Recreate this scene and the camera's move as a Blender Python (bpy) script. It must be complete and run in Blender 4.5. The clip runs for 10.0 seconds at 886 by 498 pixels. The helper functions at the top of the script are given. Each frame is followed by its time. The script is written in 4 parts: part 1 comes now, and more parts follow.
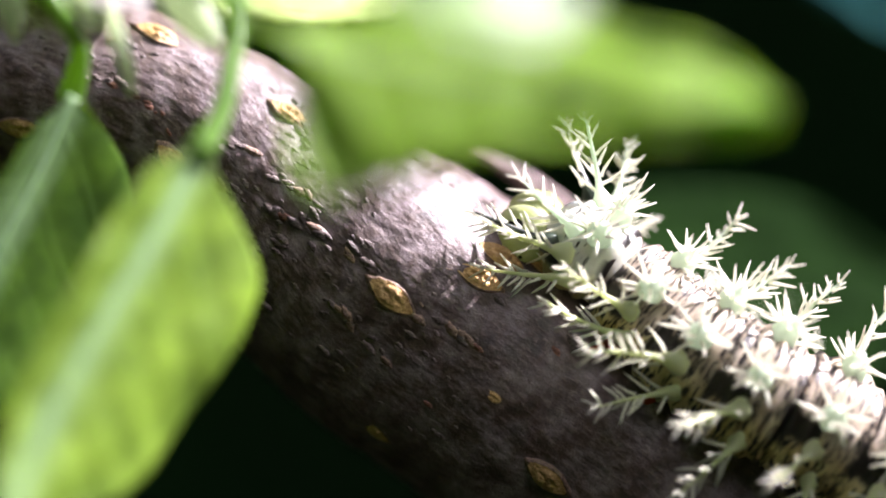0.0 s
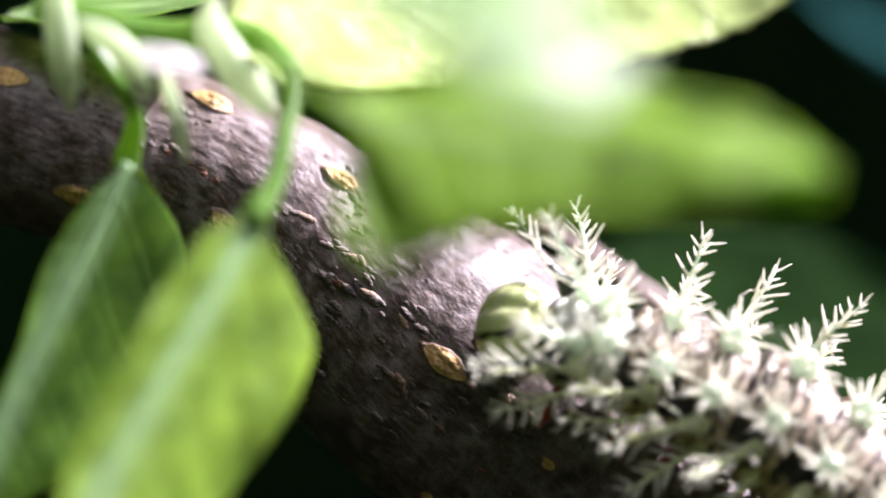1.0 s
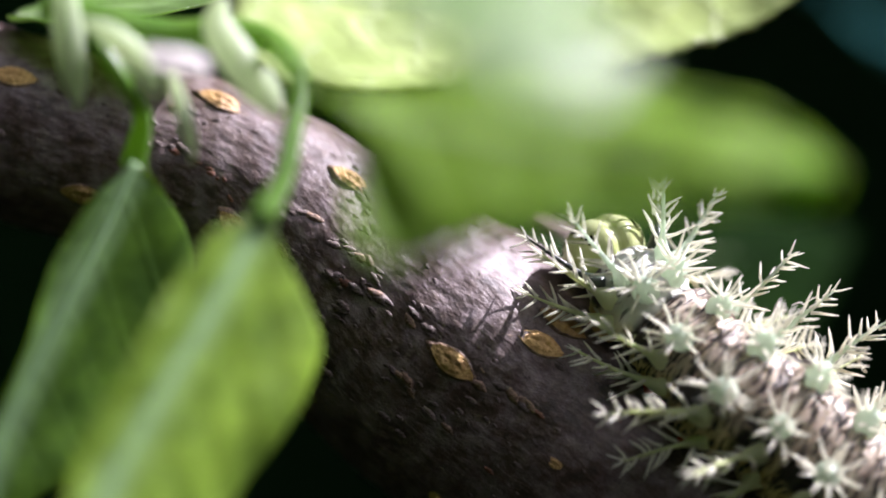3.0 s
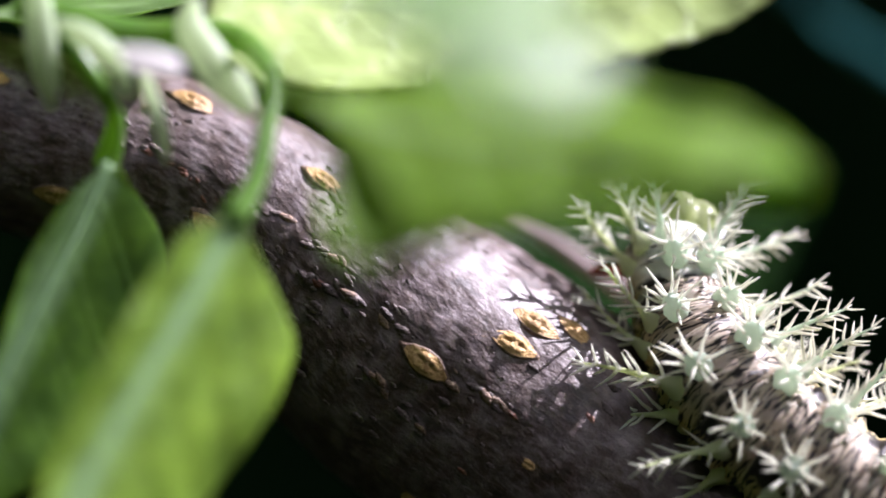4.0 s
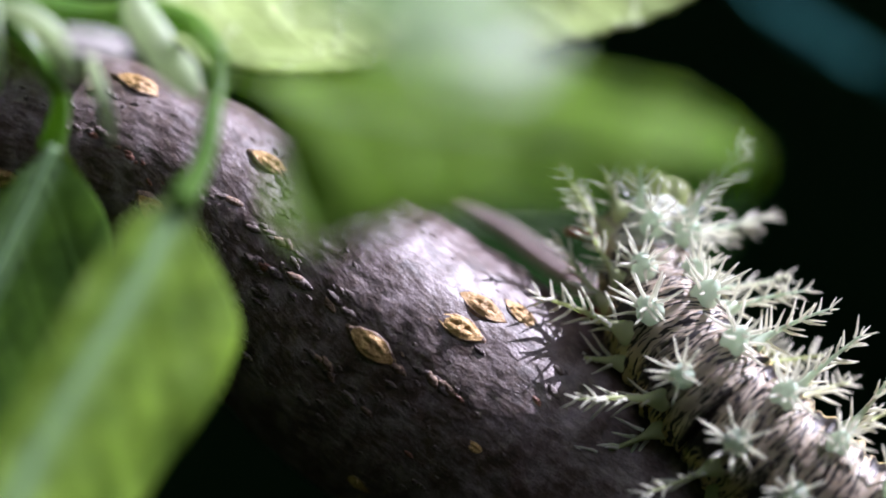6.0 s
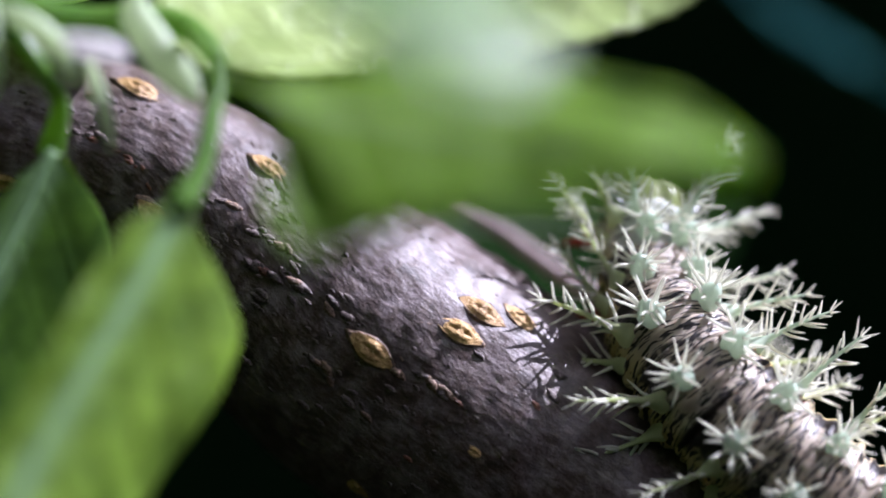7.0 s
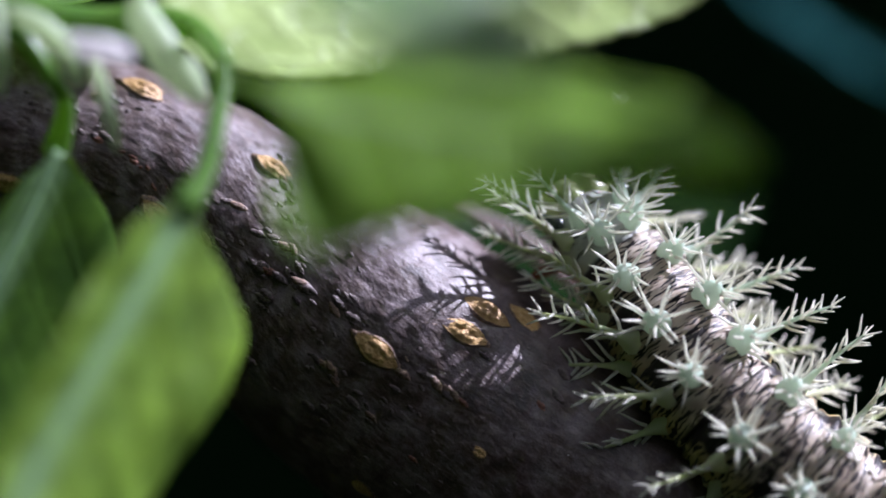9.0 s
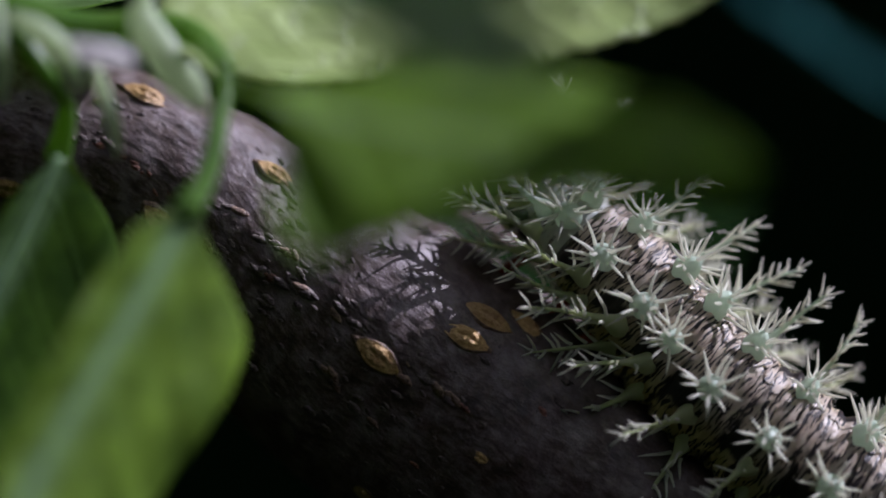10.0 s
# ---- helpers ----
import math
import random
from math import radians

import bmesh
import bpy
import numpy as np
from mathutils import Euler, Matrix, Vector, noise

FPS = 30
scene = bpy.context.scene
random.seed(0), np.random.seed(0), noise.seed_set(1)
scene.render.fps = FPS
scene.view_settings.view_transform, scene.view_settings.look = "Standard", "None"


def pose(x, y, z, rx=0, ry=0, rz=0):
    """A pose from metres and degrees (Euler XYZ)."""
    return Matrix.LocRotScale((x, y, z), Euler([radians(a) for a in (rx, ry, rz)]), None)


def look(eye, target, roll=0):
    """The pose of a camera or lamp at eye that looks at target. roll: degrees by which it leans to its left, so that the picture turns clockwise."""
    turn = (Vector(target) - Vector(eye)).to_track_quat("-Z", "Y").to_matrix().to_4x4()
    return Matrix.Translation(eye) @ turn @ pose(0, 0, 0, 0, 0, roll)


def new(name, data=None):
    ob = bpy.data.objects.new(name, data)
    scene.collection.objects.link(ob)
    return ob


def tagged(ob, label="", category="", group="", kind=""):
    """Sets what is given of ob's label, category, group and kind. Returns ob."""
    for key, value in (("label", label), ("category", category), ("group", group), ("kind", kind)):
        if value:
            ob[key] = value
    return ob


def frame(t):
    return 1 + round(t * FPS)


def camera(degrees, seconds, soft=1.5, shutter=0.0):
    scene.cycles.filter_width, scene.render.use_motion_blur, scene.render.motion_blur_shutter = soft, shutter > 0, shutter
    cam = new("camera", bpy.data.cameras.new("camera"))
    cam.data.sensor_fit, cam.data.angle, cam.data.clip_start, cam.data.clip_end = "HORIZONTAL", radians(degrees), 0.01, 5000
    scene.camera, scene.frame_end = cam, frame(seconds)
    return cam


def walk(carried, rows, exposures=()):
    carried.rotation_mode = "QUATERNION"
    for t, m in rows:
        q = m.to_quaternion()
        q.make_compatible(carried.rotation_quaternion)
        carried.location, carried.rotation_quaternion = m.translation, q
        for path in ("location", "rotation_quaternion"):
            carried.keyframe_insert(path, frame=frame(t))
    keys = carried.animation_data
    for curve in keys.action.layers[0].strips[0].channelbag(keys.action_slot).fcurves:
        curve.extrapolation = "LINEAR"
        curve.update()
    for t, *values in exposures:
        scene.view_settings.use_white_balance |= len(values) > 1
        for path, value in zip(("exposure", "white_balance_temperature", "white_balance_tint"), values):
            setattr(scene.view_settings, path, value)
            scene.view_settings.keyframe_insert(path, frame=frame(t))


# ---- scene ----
H = 1.2          # height of the branch over the ground
EYE = (0.0, -0.25, H)
cam = camera(20.0, 10.0, soft=1.7, shutter=0.0)
cam.data.dof.use_dof = True
cam.data.dof.focus_distance = 0.245
cam.data.dof.aperture_fstop = 6.3
walk(cam, [
    (0, look(EYE, (-0.00147, 0, H + -0.00565))),
    (0.1, look(EYE, (-0.00229, 0, H + -0.00298))),
    (0.2, look(EYE, (-0.00319, 0, H + -0.00107))),
    (0.3, look(EYE, (-0.00375, 0, H + -0.00011))),
    (0.4, look(EYE, (-0.00431, 0, H + 0.00034))),
    (0.5, look(EYE, (-0.00487, 0, H + 0.00067))),
    (0.7, look(EYE, (-0.00572, 0, H + 0.00101))),
    (1, look(EYE, (-0.00681, 0, H + 0.00096))),
    (1.5, look(EYE, (-0.00822, 0, H + 0.00022))),
    (2, look(EYE, (-0.00757, 0, H + 0.00028))),
    (2.5, look(EYE, (-0.00771, 0, H + 0.00051))),
    (2.7, look(EYE, (-0.00763, 0, H + 0.00084))),
    (3.8, look(EYE, (-0.00664, 0, H + 0.00096))),
    (4, look(EYE, (-0.00487, 0, H + 0.00098))),
    (4.2, look(EYE, (-0.00319, 0, H + 0.00107))),
    (4.5, look(EYE, (-0.00071, 0, H + 0.00112))),
    (5, look(EYE, (0.00151, 0, H + 0.00104))),
    (5.3, look(EYE, (0.00137, 0, H + 0.00073))),
    (5.5, look(EYE, (0.00080, 0, H + 0.00034))),
    (5.7, look(EYE, (0.00052, 0, H + -0.00079))),
    (6.8, look(EYE, (0.00041, 0, H + -0.00022))),
    (7, look(EYE, (0.00052, 0, H + -0.00025))),
    (7.5, look(EYE, (-0.00000, 0, H + 0.00000))),
    (8, look(EYE, (0.00038, 0, H + 0.00011))),
    (8.5, look(EYE, (0.00049, 0, H + -0.00022))),
    (9, look(EYE, (0.00002, 0, H + -0.00022))),
    (9.5, look(EYE, (0.00016, 0, H + 0.00011))),
    (10, look(EYE, (-0.00012, 0, H + 0.00034))),
], exposures=[(t, e, k, 29) for t, e, k in ((0, 2.15, 6250), (0.5, 2.3, 6250), (1, 2.05, 6150), (1.5, 1.68, 6100), (2.5, 1.5, 6100), (4.5, 1.46, 5850), (5.5, 1.24, 5750), (7, 1.12, 5550), (8, 1.2, 5500), (8.5, 1.08, 5500), (9, 1.03, 5450), (9.5, 1.28, 5550), (10, 0.12, 5600))])

# ---- sky and sun ----
SUN_DIR = Vector((0.68, 0.13, 0.72)).normalized()
# Way to the opening cut in the backdrop for fill light.
FILL_GAP_DIR = Vector((0.33, -0.48, 0.81)).normalized()
world = bpy.data.worlds.new("world")
scene.world = world
world.use_nodes = True
wt = world.node_tree
sky = wt.nodes.new("ShaderNodeTexSky")
sky.sky_type = "NISHITA"
sky.sun_disc = False
sky.sun_elevation = math.asin(SUN_DIR.z)
sky.sun_rotation = math.atan2(SUN_DIR.x, SUN_DIR.y)
haze = wt.nodes.new("ShaderNodeHueSaturation")
haze.inputs["Saturation"].default_value = 0.08
wt.links.new(sky.outputs[0], haze.inputs["Color"])
wt.links.new(haze.outputs[0], wt.nodes["Background"].inputs[0])
wt.nodes["Background"].inputs[1].default_value = 0.15
sun = new("sun", bpy.data.lights.new("sun", "SUN"))
sun.data.energy = 5.0
sun.data.angle = radians(0.5)
sun.data.color = (1.0, 0.98, 0.95)
sun.matrix_world = look((2, -1, 4), Vector((2, -1, 4)) - SUN_DIR)


# ---- materials ----
def nodes_of(name):
    m = bpy.data.materials.new(name)
    m.use_nodes = True
    t = m.node_tree
    return m, t, t.nodes["Principled BSDF"], t.nodes["Material Output"]


def add(t, kind, **values):
    n = t.nodes.new(kind)
    for key, value in values.items():
        n.inputs[key.replace("_", " ")].default_value = value
    return n


def ramp(t, source, stops):
    n = t.nodes.new("ShaderNodeValToRGB")
    e = n.color_ramp.elements
    e[0].position, e[0].color = stops[0][0], (*stops[0][1], 1)
    e[1].position, e[1].color = stops[-1][0], (*stops[-1][1], 1)
    for pos, col in stops[1:-1]:
        x = e.new(pos)
        x.color = (*col, 1)
    t.links.new(source, n.inputs[0])
    return n.outputs[0]


def mix(t, fac, a, b, how="MIX"):
    n = t.nodes.new("ShaderNodeMix")
    n.data_type, n.blend_type = "RGBA", how
    for socket, v in ((n.inputs[0], fac), (n.inputs[6], a), (n.inputs[7], b)):
        if isinstance(v, bpy.types.NodeSocket):
            t.links.new(v, socket)
        elif isinstance(v, (int, float)):
            socket.default_value = v
        else:
            socket.default_value = (*v, 1)
    return n.outputs[2]


def coords(t, which, scale):
    c = t.nodes.new("ShaderNodeTexCoord")
    m = t.nodes.new("ShaderNodeMapping")
    m.inputs["Scale"].default_value = scale
    t.links.new(c.outputs[which], m.inputs[0])
    return m.outputs[0]


def fac(t, kind, vector, **values):
    n = add(t, kind, **values)
    t.links.new(vector, n.inputs["Vector"])
    return n.outputs["Distance"] if kind == "ShaderNodeTexVoronoi" else n.outputs["Fac"]


def bump(t, height, bsdf, strength, distance):
    b = add(t, "ShaderNodeBump", Strength=strength, Distance=distance)
    t.links.new(height, b.inputs["Height"])
    t.links.new(b.outputs[0], bsdf.inputs["Normal"])
    return b.outputs[0]


def leaf_material(name, dark, light, through_col, gloss=0.35, translucency=0.45, vein=0.6, rib_zone=0.0, net_scale=0.55, relief=0.0003, spec=0.4, blotch=0.12, ribs=1.0):
    """UV: u across the half blade in mm (0 at the midrib), v along in mm."""
    m, t, b, out = nodes_of(name)
    uv = coords(t, "UV", (1, 1, 1))
    sep = t.nodes.new("ShaderNodeSeparateXYZ")
    t.links.new(uv, sep.inputs[0])
    skew = t.nodes.new("ShaderNodeMath")
    skew.operation = "MULTIPLY_ADD"
    t.links.new(sep.outputs[0], skew.inputs[0])
    skew.inputs[1].default_value = -0.75
    t.links.new(sep.outputs[1], skew.inputs[2])
    comb = t.nodes.new("ShaderNodeCombineXYZ")
    t.links.new(skew.outputs[0], comb.inputs[0])
    wave = add(t, "ShaderNodeTexWave", Scale=0.055, Distortion=1.2, Detail=2.0, Detail_Scale=0.4)
    t.links.new(comb.outputs[0], wave.inputs["Vector"])
    side = ramp(t, wave.outputs["Fac"], [(0.0, (0, 0, 0)), (0.93, (0, 0, 0)), (1.0, (1, 1, 1))])
    net = t.nodes.new("ShaderNodeTexVoronoi")
    net.feature = "DISTANCE_TO_EDGE"
    net.inputs["Scale"].default_value = net_scale
    wob = add(t, "ShaderNodeTexNoise", Scale=0.4, Detail=2.0)
    t.links.new(uv, wob.inputs["Vector"])
    shifted = t.nodes.new("ShaderNodeVectorMath")
    shifted.operation = "MULTIPLY_ADD"
    t.links.new(wob.outputs["Color"], shifted.inputs[0])
    shifted.inputs[1].default_value = (0.7 / net_scale, 0.7 / net_scale, 0)
    t.links.new(uv, shifted.inputs[2])
    t.links.new(shifted.outputs[0], net.inputs["Vector"])
    fine = ramp(t, net.outputs["Distance"], [(0.0, (1, 1, 1)), (0.06, (0, 0, 0))])
    big = fac(t, "ShaderNodeTexNoise", uv, Scale=blotch, Detail=4.0)
    grain = fac(t, "ShaderNodeTexNoise", uv, Scale=2.5, Detail=3.0)
    base = mix(t, ramp(t, big, [(0.35, (0, 0, 0)), (0.65, (1, 1, 1))]), dark, light)
    base = mix(t, 0.2, base, ramp(t, grain, [(0.3, dark), (0.7, light)]))
    veins = mix(t, 1.0, mix(t, ribs, (0, 0, 0), side), mix(t, 1.2 - 0.7 * ribs, (0, 0, 0), fine), "ADD")
    pale = tuple(min(1, c * 1.5 + 0.05) for c in light)
    col = mix(t, mix(t, vein, (0, 0, 0), veins), base, pale)
    # Pale midrib band, which also carries its glossy sheen as colour.
    near = t.nodes.new("ShaderNodeMapRange")
    near.interpolation_type = "SMOOTHSTEP"
    near.inputs[1].default_value, near.inputs[2].default_value = 3.0, 0.3
    near.inputs[4].default_value = rib_zone
    t.links.new(sep.outputs[0], near.inputs[0])
    col = mix(t, near.outputs[0], col, (0.22, 0.35, 0.19))
    t.links.new(col, b.inputs["Base Color"])
    b.inputs["Roughness"].default_value = gloss
    b.inputs["Specular IOR Level"].default_value = spec
    normal = bump(t, veins, b, 0.5, relief)
    tr = t.nodes.new("ShaderNodeBsdfTranslucent")
    # Uneven see-through tone, which also stands in for sun dapples.
    t.links.new(mix(t, 1.0, mix(t, mix(t, 0.5 * vein, (0, 0, 0), veins), through_col, tuple(c * 0.6 for c in through_col)),
                    mix(t, ramp(t, big, [(0.35, (0, 0, 0)), (0.65, (1, 1, 1))]), (0.6, 0.6, 0.6), (1.5, 1.5, 1.4)), "MULTIPLY"), tr.inputs[0])
    t.links.new(normal, tr.inputs["Normal"])
    ms = t.nodes.new("ShaderNodeMixShader")
    ms.inputs[0].default_value = translucency
    t.links.new(b.outputs[0], ms.inputs[1])
    t.links.new(tr.outputs[0], ms.inputs[2])
    t.links.new(ms.outputs[0], out.inputs[0])
    return m


LEAF = leaf_material("leaf_green", (0.07, 0.15, 0.012), (0.19, 0.31, 0.035), (0.55, 0.8, 0.07), 0.5, 0.4, 0.18, spec=0.2, blotch=0.2)
# Darkened leaf green: shade behind the branch is put into the colour.
LEAF_DIMMED = leaf_material("leaf_dimmed_green", (0.007, 0.026, 0.004), (0.014, 0.045, 0.007), (0.03, 0.1, 0.012), 0.9, 0.4, 0.18, spec=0.05)
# Darker and brighter copies of one young leaf; the light is in the colour.
LEAF_YOUNG_DIM = leaf_material("leaf_young_dim", (0.028, 0.075, 0.008), (0.07, 0.14, 0.016), (0.42, 0.6, 0.07), 0.4, 0.5, 0.05, 0.6, relief=0.0001, blotch=0.17)
LEAF_YOUNG_LIT = leaf_material("leaf_young_lit", (0.075, 0.145, 0.013), (0.165, 0.26, 0.03), (0.66, 0.84, 0.1), 0.45, 0.35, 0.07, 0.5, relief=0.0001, spec=0.3, blotch=0.2)
# Sky shine on the glossy blade is put into this pale green.
LEAF_PALE = leaf_material("leaf_pale_green", (0.13, 0.24, 0.07), (0.2, 0.32, 0.11), (0.48, 0.68, 0.24), 0.35, 0.5, 0.3)
# Reflectance raised in place of sunlight coming through the leaf.
LEAF_BRIGHT = leaf_material("leaf_sunlit_tint", (0.34, 0.46, 0.14), (0.48, 0.6, 0.25), (0.93, 0.97, 0.45), 0.4, 0.3, 0.4, 0.0, 0.16, 0.0006, ribs=0.3)
# Blue-green here stands for sky reflected on the leaf.
LEAF_BACK = leaf_material("leaf_sky_sheen", (0.012, 0.075, 0.07), (0.035, 0.18, 0.17), (0.004, 0.03, 0.028), 0.9, 0.2, spec=0.04)


def stalk_material(name, low, high, through_col, rough=0.4, translucency=0.25):
    m, t, b, out = nodes_of(name)
    o = coords(t, "Object", (1, 1, 1))
    n = fac(t, "ShaderNodeTexNoise", o, Scale=500.0, Detail=4.0)
    t.links.new(ramp(t, n, [(0.3, low), (0.7, high)]), b.inputs["Base Color"])
    b.inputs["Roughness"].default_value = rough
    bump(t, fac(t, "ShaderNodeTexNoise", o, Scale=1800.0, Detail=3.0), b, 0.2, 0.0002)
    tr = t.nodes.new("ShaderNodeBsdfTranslucent")
    tr.inputs[0].default_value = (*through_col, 1)
    ms = t.nodes.new("ShaderNodeMixShader")
    ms.inputs[0].default_value = translucency
    t.links.new(b.outputs[0], ms.inputs[1])
    t.links.new(tr.outputs[0], ms.inputs[2])
    t.links.new(ms.outputs[0], out.inputs[0])
    return m


PETIOLE = stalk_material("petiole_green", (0.07, 0.18, 0.02), (0.15, 0.29, 0.05), (0.36, 0.58, 0.09), 0.3, 0.4)
STIPULE = stalk_material("stipule_pale_green", (0.5, 0.62, 0.4), (0.66, 0.76, 0.55), (0.8, 0.9, 0.62), 0.35, 0.6)
BUD_SCALE = stalk_material("bud_scale_white", (0.82, 0.8, 0.77), (0.92, 0.9, 0.88), (0.95, 0.93, 0.9), 0.35, 0.55)
MIDRIB = stalk_material("midrib_pale_green", (0.38, 0.5, 0.26), (0.48, 0.6, 0.36), (0.5, 0.68, 0.35))
MIDRIB_SOFT = stalk_material("midrib_soft_green", (0.16, 0.28, 0.12), (0.22, 0.36, 0.17), (0.4, 0.58, 0.25))
SCOLUS = stalk_material("scolus_mint", (0.6, 0.74, 0.6), (0.74, 0.83, 0.69), (0.8, 0.9, 0.74), 0.35, 0.5)
SCOLUS_FLANK = stalk_material("scolus_yellow_green", (0.6, 0.68, 0.38), (0.74, 0.78, 0.5), (0.82, 0.88, 0.5), 0.35, 0.5)
SCOLUS_DARK = stalk_material("scolus_black", (0.01, 0.014, 0.012), (0.04, 0.06, 0.04), (0.02, 0.03, 0.02), 0.3, 0.05)
SPINE = stalk_material("spine_white_green", (0.76, 0.76, 0.65), (0.86, 0.86, 0.75), (0.93, 0.93, 0.82), 0.3, 0.55)
HEAD_SKIN = stalk_material("head_pale_green", (0.36, 0.42, 0.15), (0.56, 0.6, 0.33), (0.5, 0.6, 0.22), 0.25, 0.25)
BLACK = stalk_material("glossy_black", (0.006, 0.006, 0.005), (0.02, 0.018, 0.015), (0.01, 0.01, 0.01), 0.2, 0.0)
LEG_RED = stalk_material("leg_red", (0.28, 0.025, 0.01), (0.45, 0.06, 0.02), (0.5, 0.08, 0.03), 0.3, 0.15)
PROLEG = stalk_material("proleg_buff", (0.3, 0.26, 0.14), (0.5, 0.45, 0.28), (0.5, 0.45, 0.2), 0.5, 0.15)


def bark_material(name, low, mid, high, ridge):
    """UV in millimetres: u round the limb, v along it."""
    m, t, b, out = nodes_of(name)
    uv = coords(t, "UV", (1, 1, 1))
    stretched = coords(t, "UV", (1.0, 0.5, 1.0))
    patches = fac(t, "ShaderNodeTexNoise", uv, Scale=0.3, Detail=5.0, Roughness=0.6)
    ridges = fac(t, "ShaderNodeTexNoise", stretched, Scale=1.7, Detail=3.0, Roughness=0.5)
    coarse = fac(t, "ShaderNodeTexNoise", stretched, Scale=0.55, Detail=4.0, Distortion=0.5)
    pores = fac(t, "ShaderNodeTexNoise", uv, Scale=5.0, Detail=3.0, Roughness=0.7)
    base = ramp(t, patches, [(0.26, low), (0.44, mid), (0.7, high)])
    base = mix(t, ramp(t, coarse, [(0.34, (0.55, 0.55, 0.55)), (0.46, (0, 0, 0))]), base, low)
    crest = ramp(t, ridges, [(0.52, (0, 0, 0)), (0.66, (1, 1, 1))])
    base = mix(t, mix(t, 0.35, (0, 0, 0), crest), base, ridge)
    base = mix(t, ramp(t, pores, [(0.34, (0.7, 0.7, 0.7)), (0.44, (0, 0, 0))]), base, low)
    t.links.new(base, b.inputs["Base Color"])
    rough = ramp(t, pores, [(0.3, (0.58, 0.58, 0.58)), (0.7, (0.34, 0.34, 0.34))])
    t.links.new(rough, b.inputs["Roughness"])
    b.inputs["Specular IOR Level"].default_value = 0.4
    h = mix(t, 0.2, mix(t, 0.35, ridges, coarse), pores)
    bump(t, h, b, 0.9, 0.0004)
    b.inputs["Coat Weight"].default_value = 0.45
    b.inputs["Coat Roughness"].default_value = 0.48
    return m


BARK = bark_material("bark_grey_brown", (0.014, 0.0055, 0.0025), (0.074, 0.043, 0.032), (0.24, 0.19, 0.19), (0.24, 0.175, 0.145))
TWIG_BARK = bark_material("twig_bark_pinkish", (0.16, 0.1, 0.08), (0.28, 0.19, 0.17), (0.38, 0.28, 0.25), (0.42, 0.32, 0.28))


def cork_material(name, low, high):
    m, t, b, out = nodes_of(name)
    o = coords(t, "Object", (1, 1, 1))
    n = fac(t, "ShaderNodeTexNoise", o, Scale=2200.0, Detail=4.0)
    info = t.nodes.new("ShaderNodeObjectInfo")
    c = ramp(t, n, [(0.32, low), (0.66, high)])
    c = mix(t, 1.0, c, ramp(t, info.outputs["Random"], [(0, (0.65, 0.6, 0.55)), (1, (1.15, 1.1, 1.0))]), "MULTIPLY")
    t.links.new(c, b.inputs["Base Color"])
    b.inputs["Roughness"].default_value = 0.55
    bump(t, n, b, 0.8, 0.0003)
    return m


LENTICEL = cork_material("lenticel_golden", (0.42, 0.25, 0.08), (0.68, 0.46, 0.19))
FLAKE = cork_material("bark_lip_tan", (0.08, 0.045, 0.03), (0.28, 0.19, 0.13))
RED_LIP = cork_material("bark_lip_russet", (0.09, 0.03, 0.02), (0.3, 0.13, 0.08))
BARK_LIP = cork_material("bark_lip_grey", (0.05, 0.032, 0.027), (0.17, 0.135, 0.13))


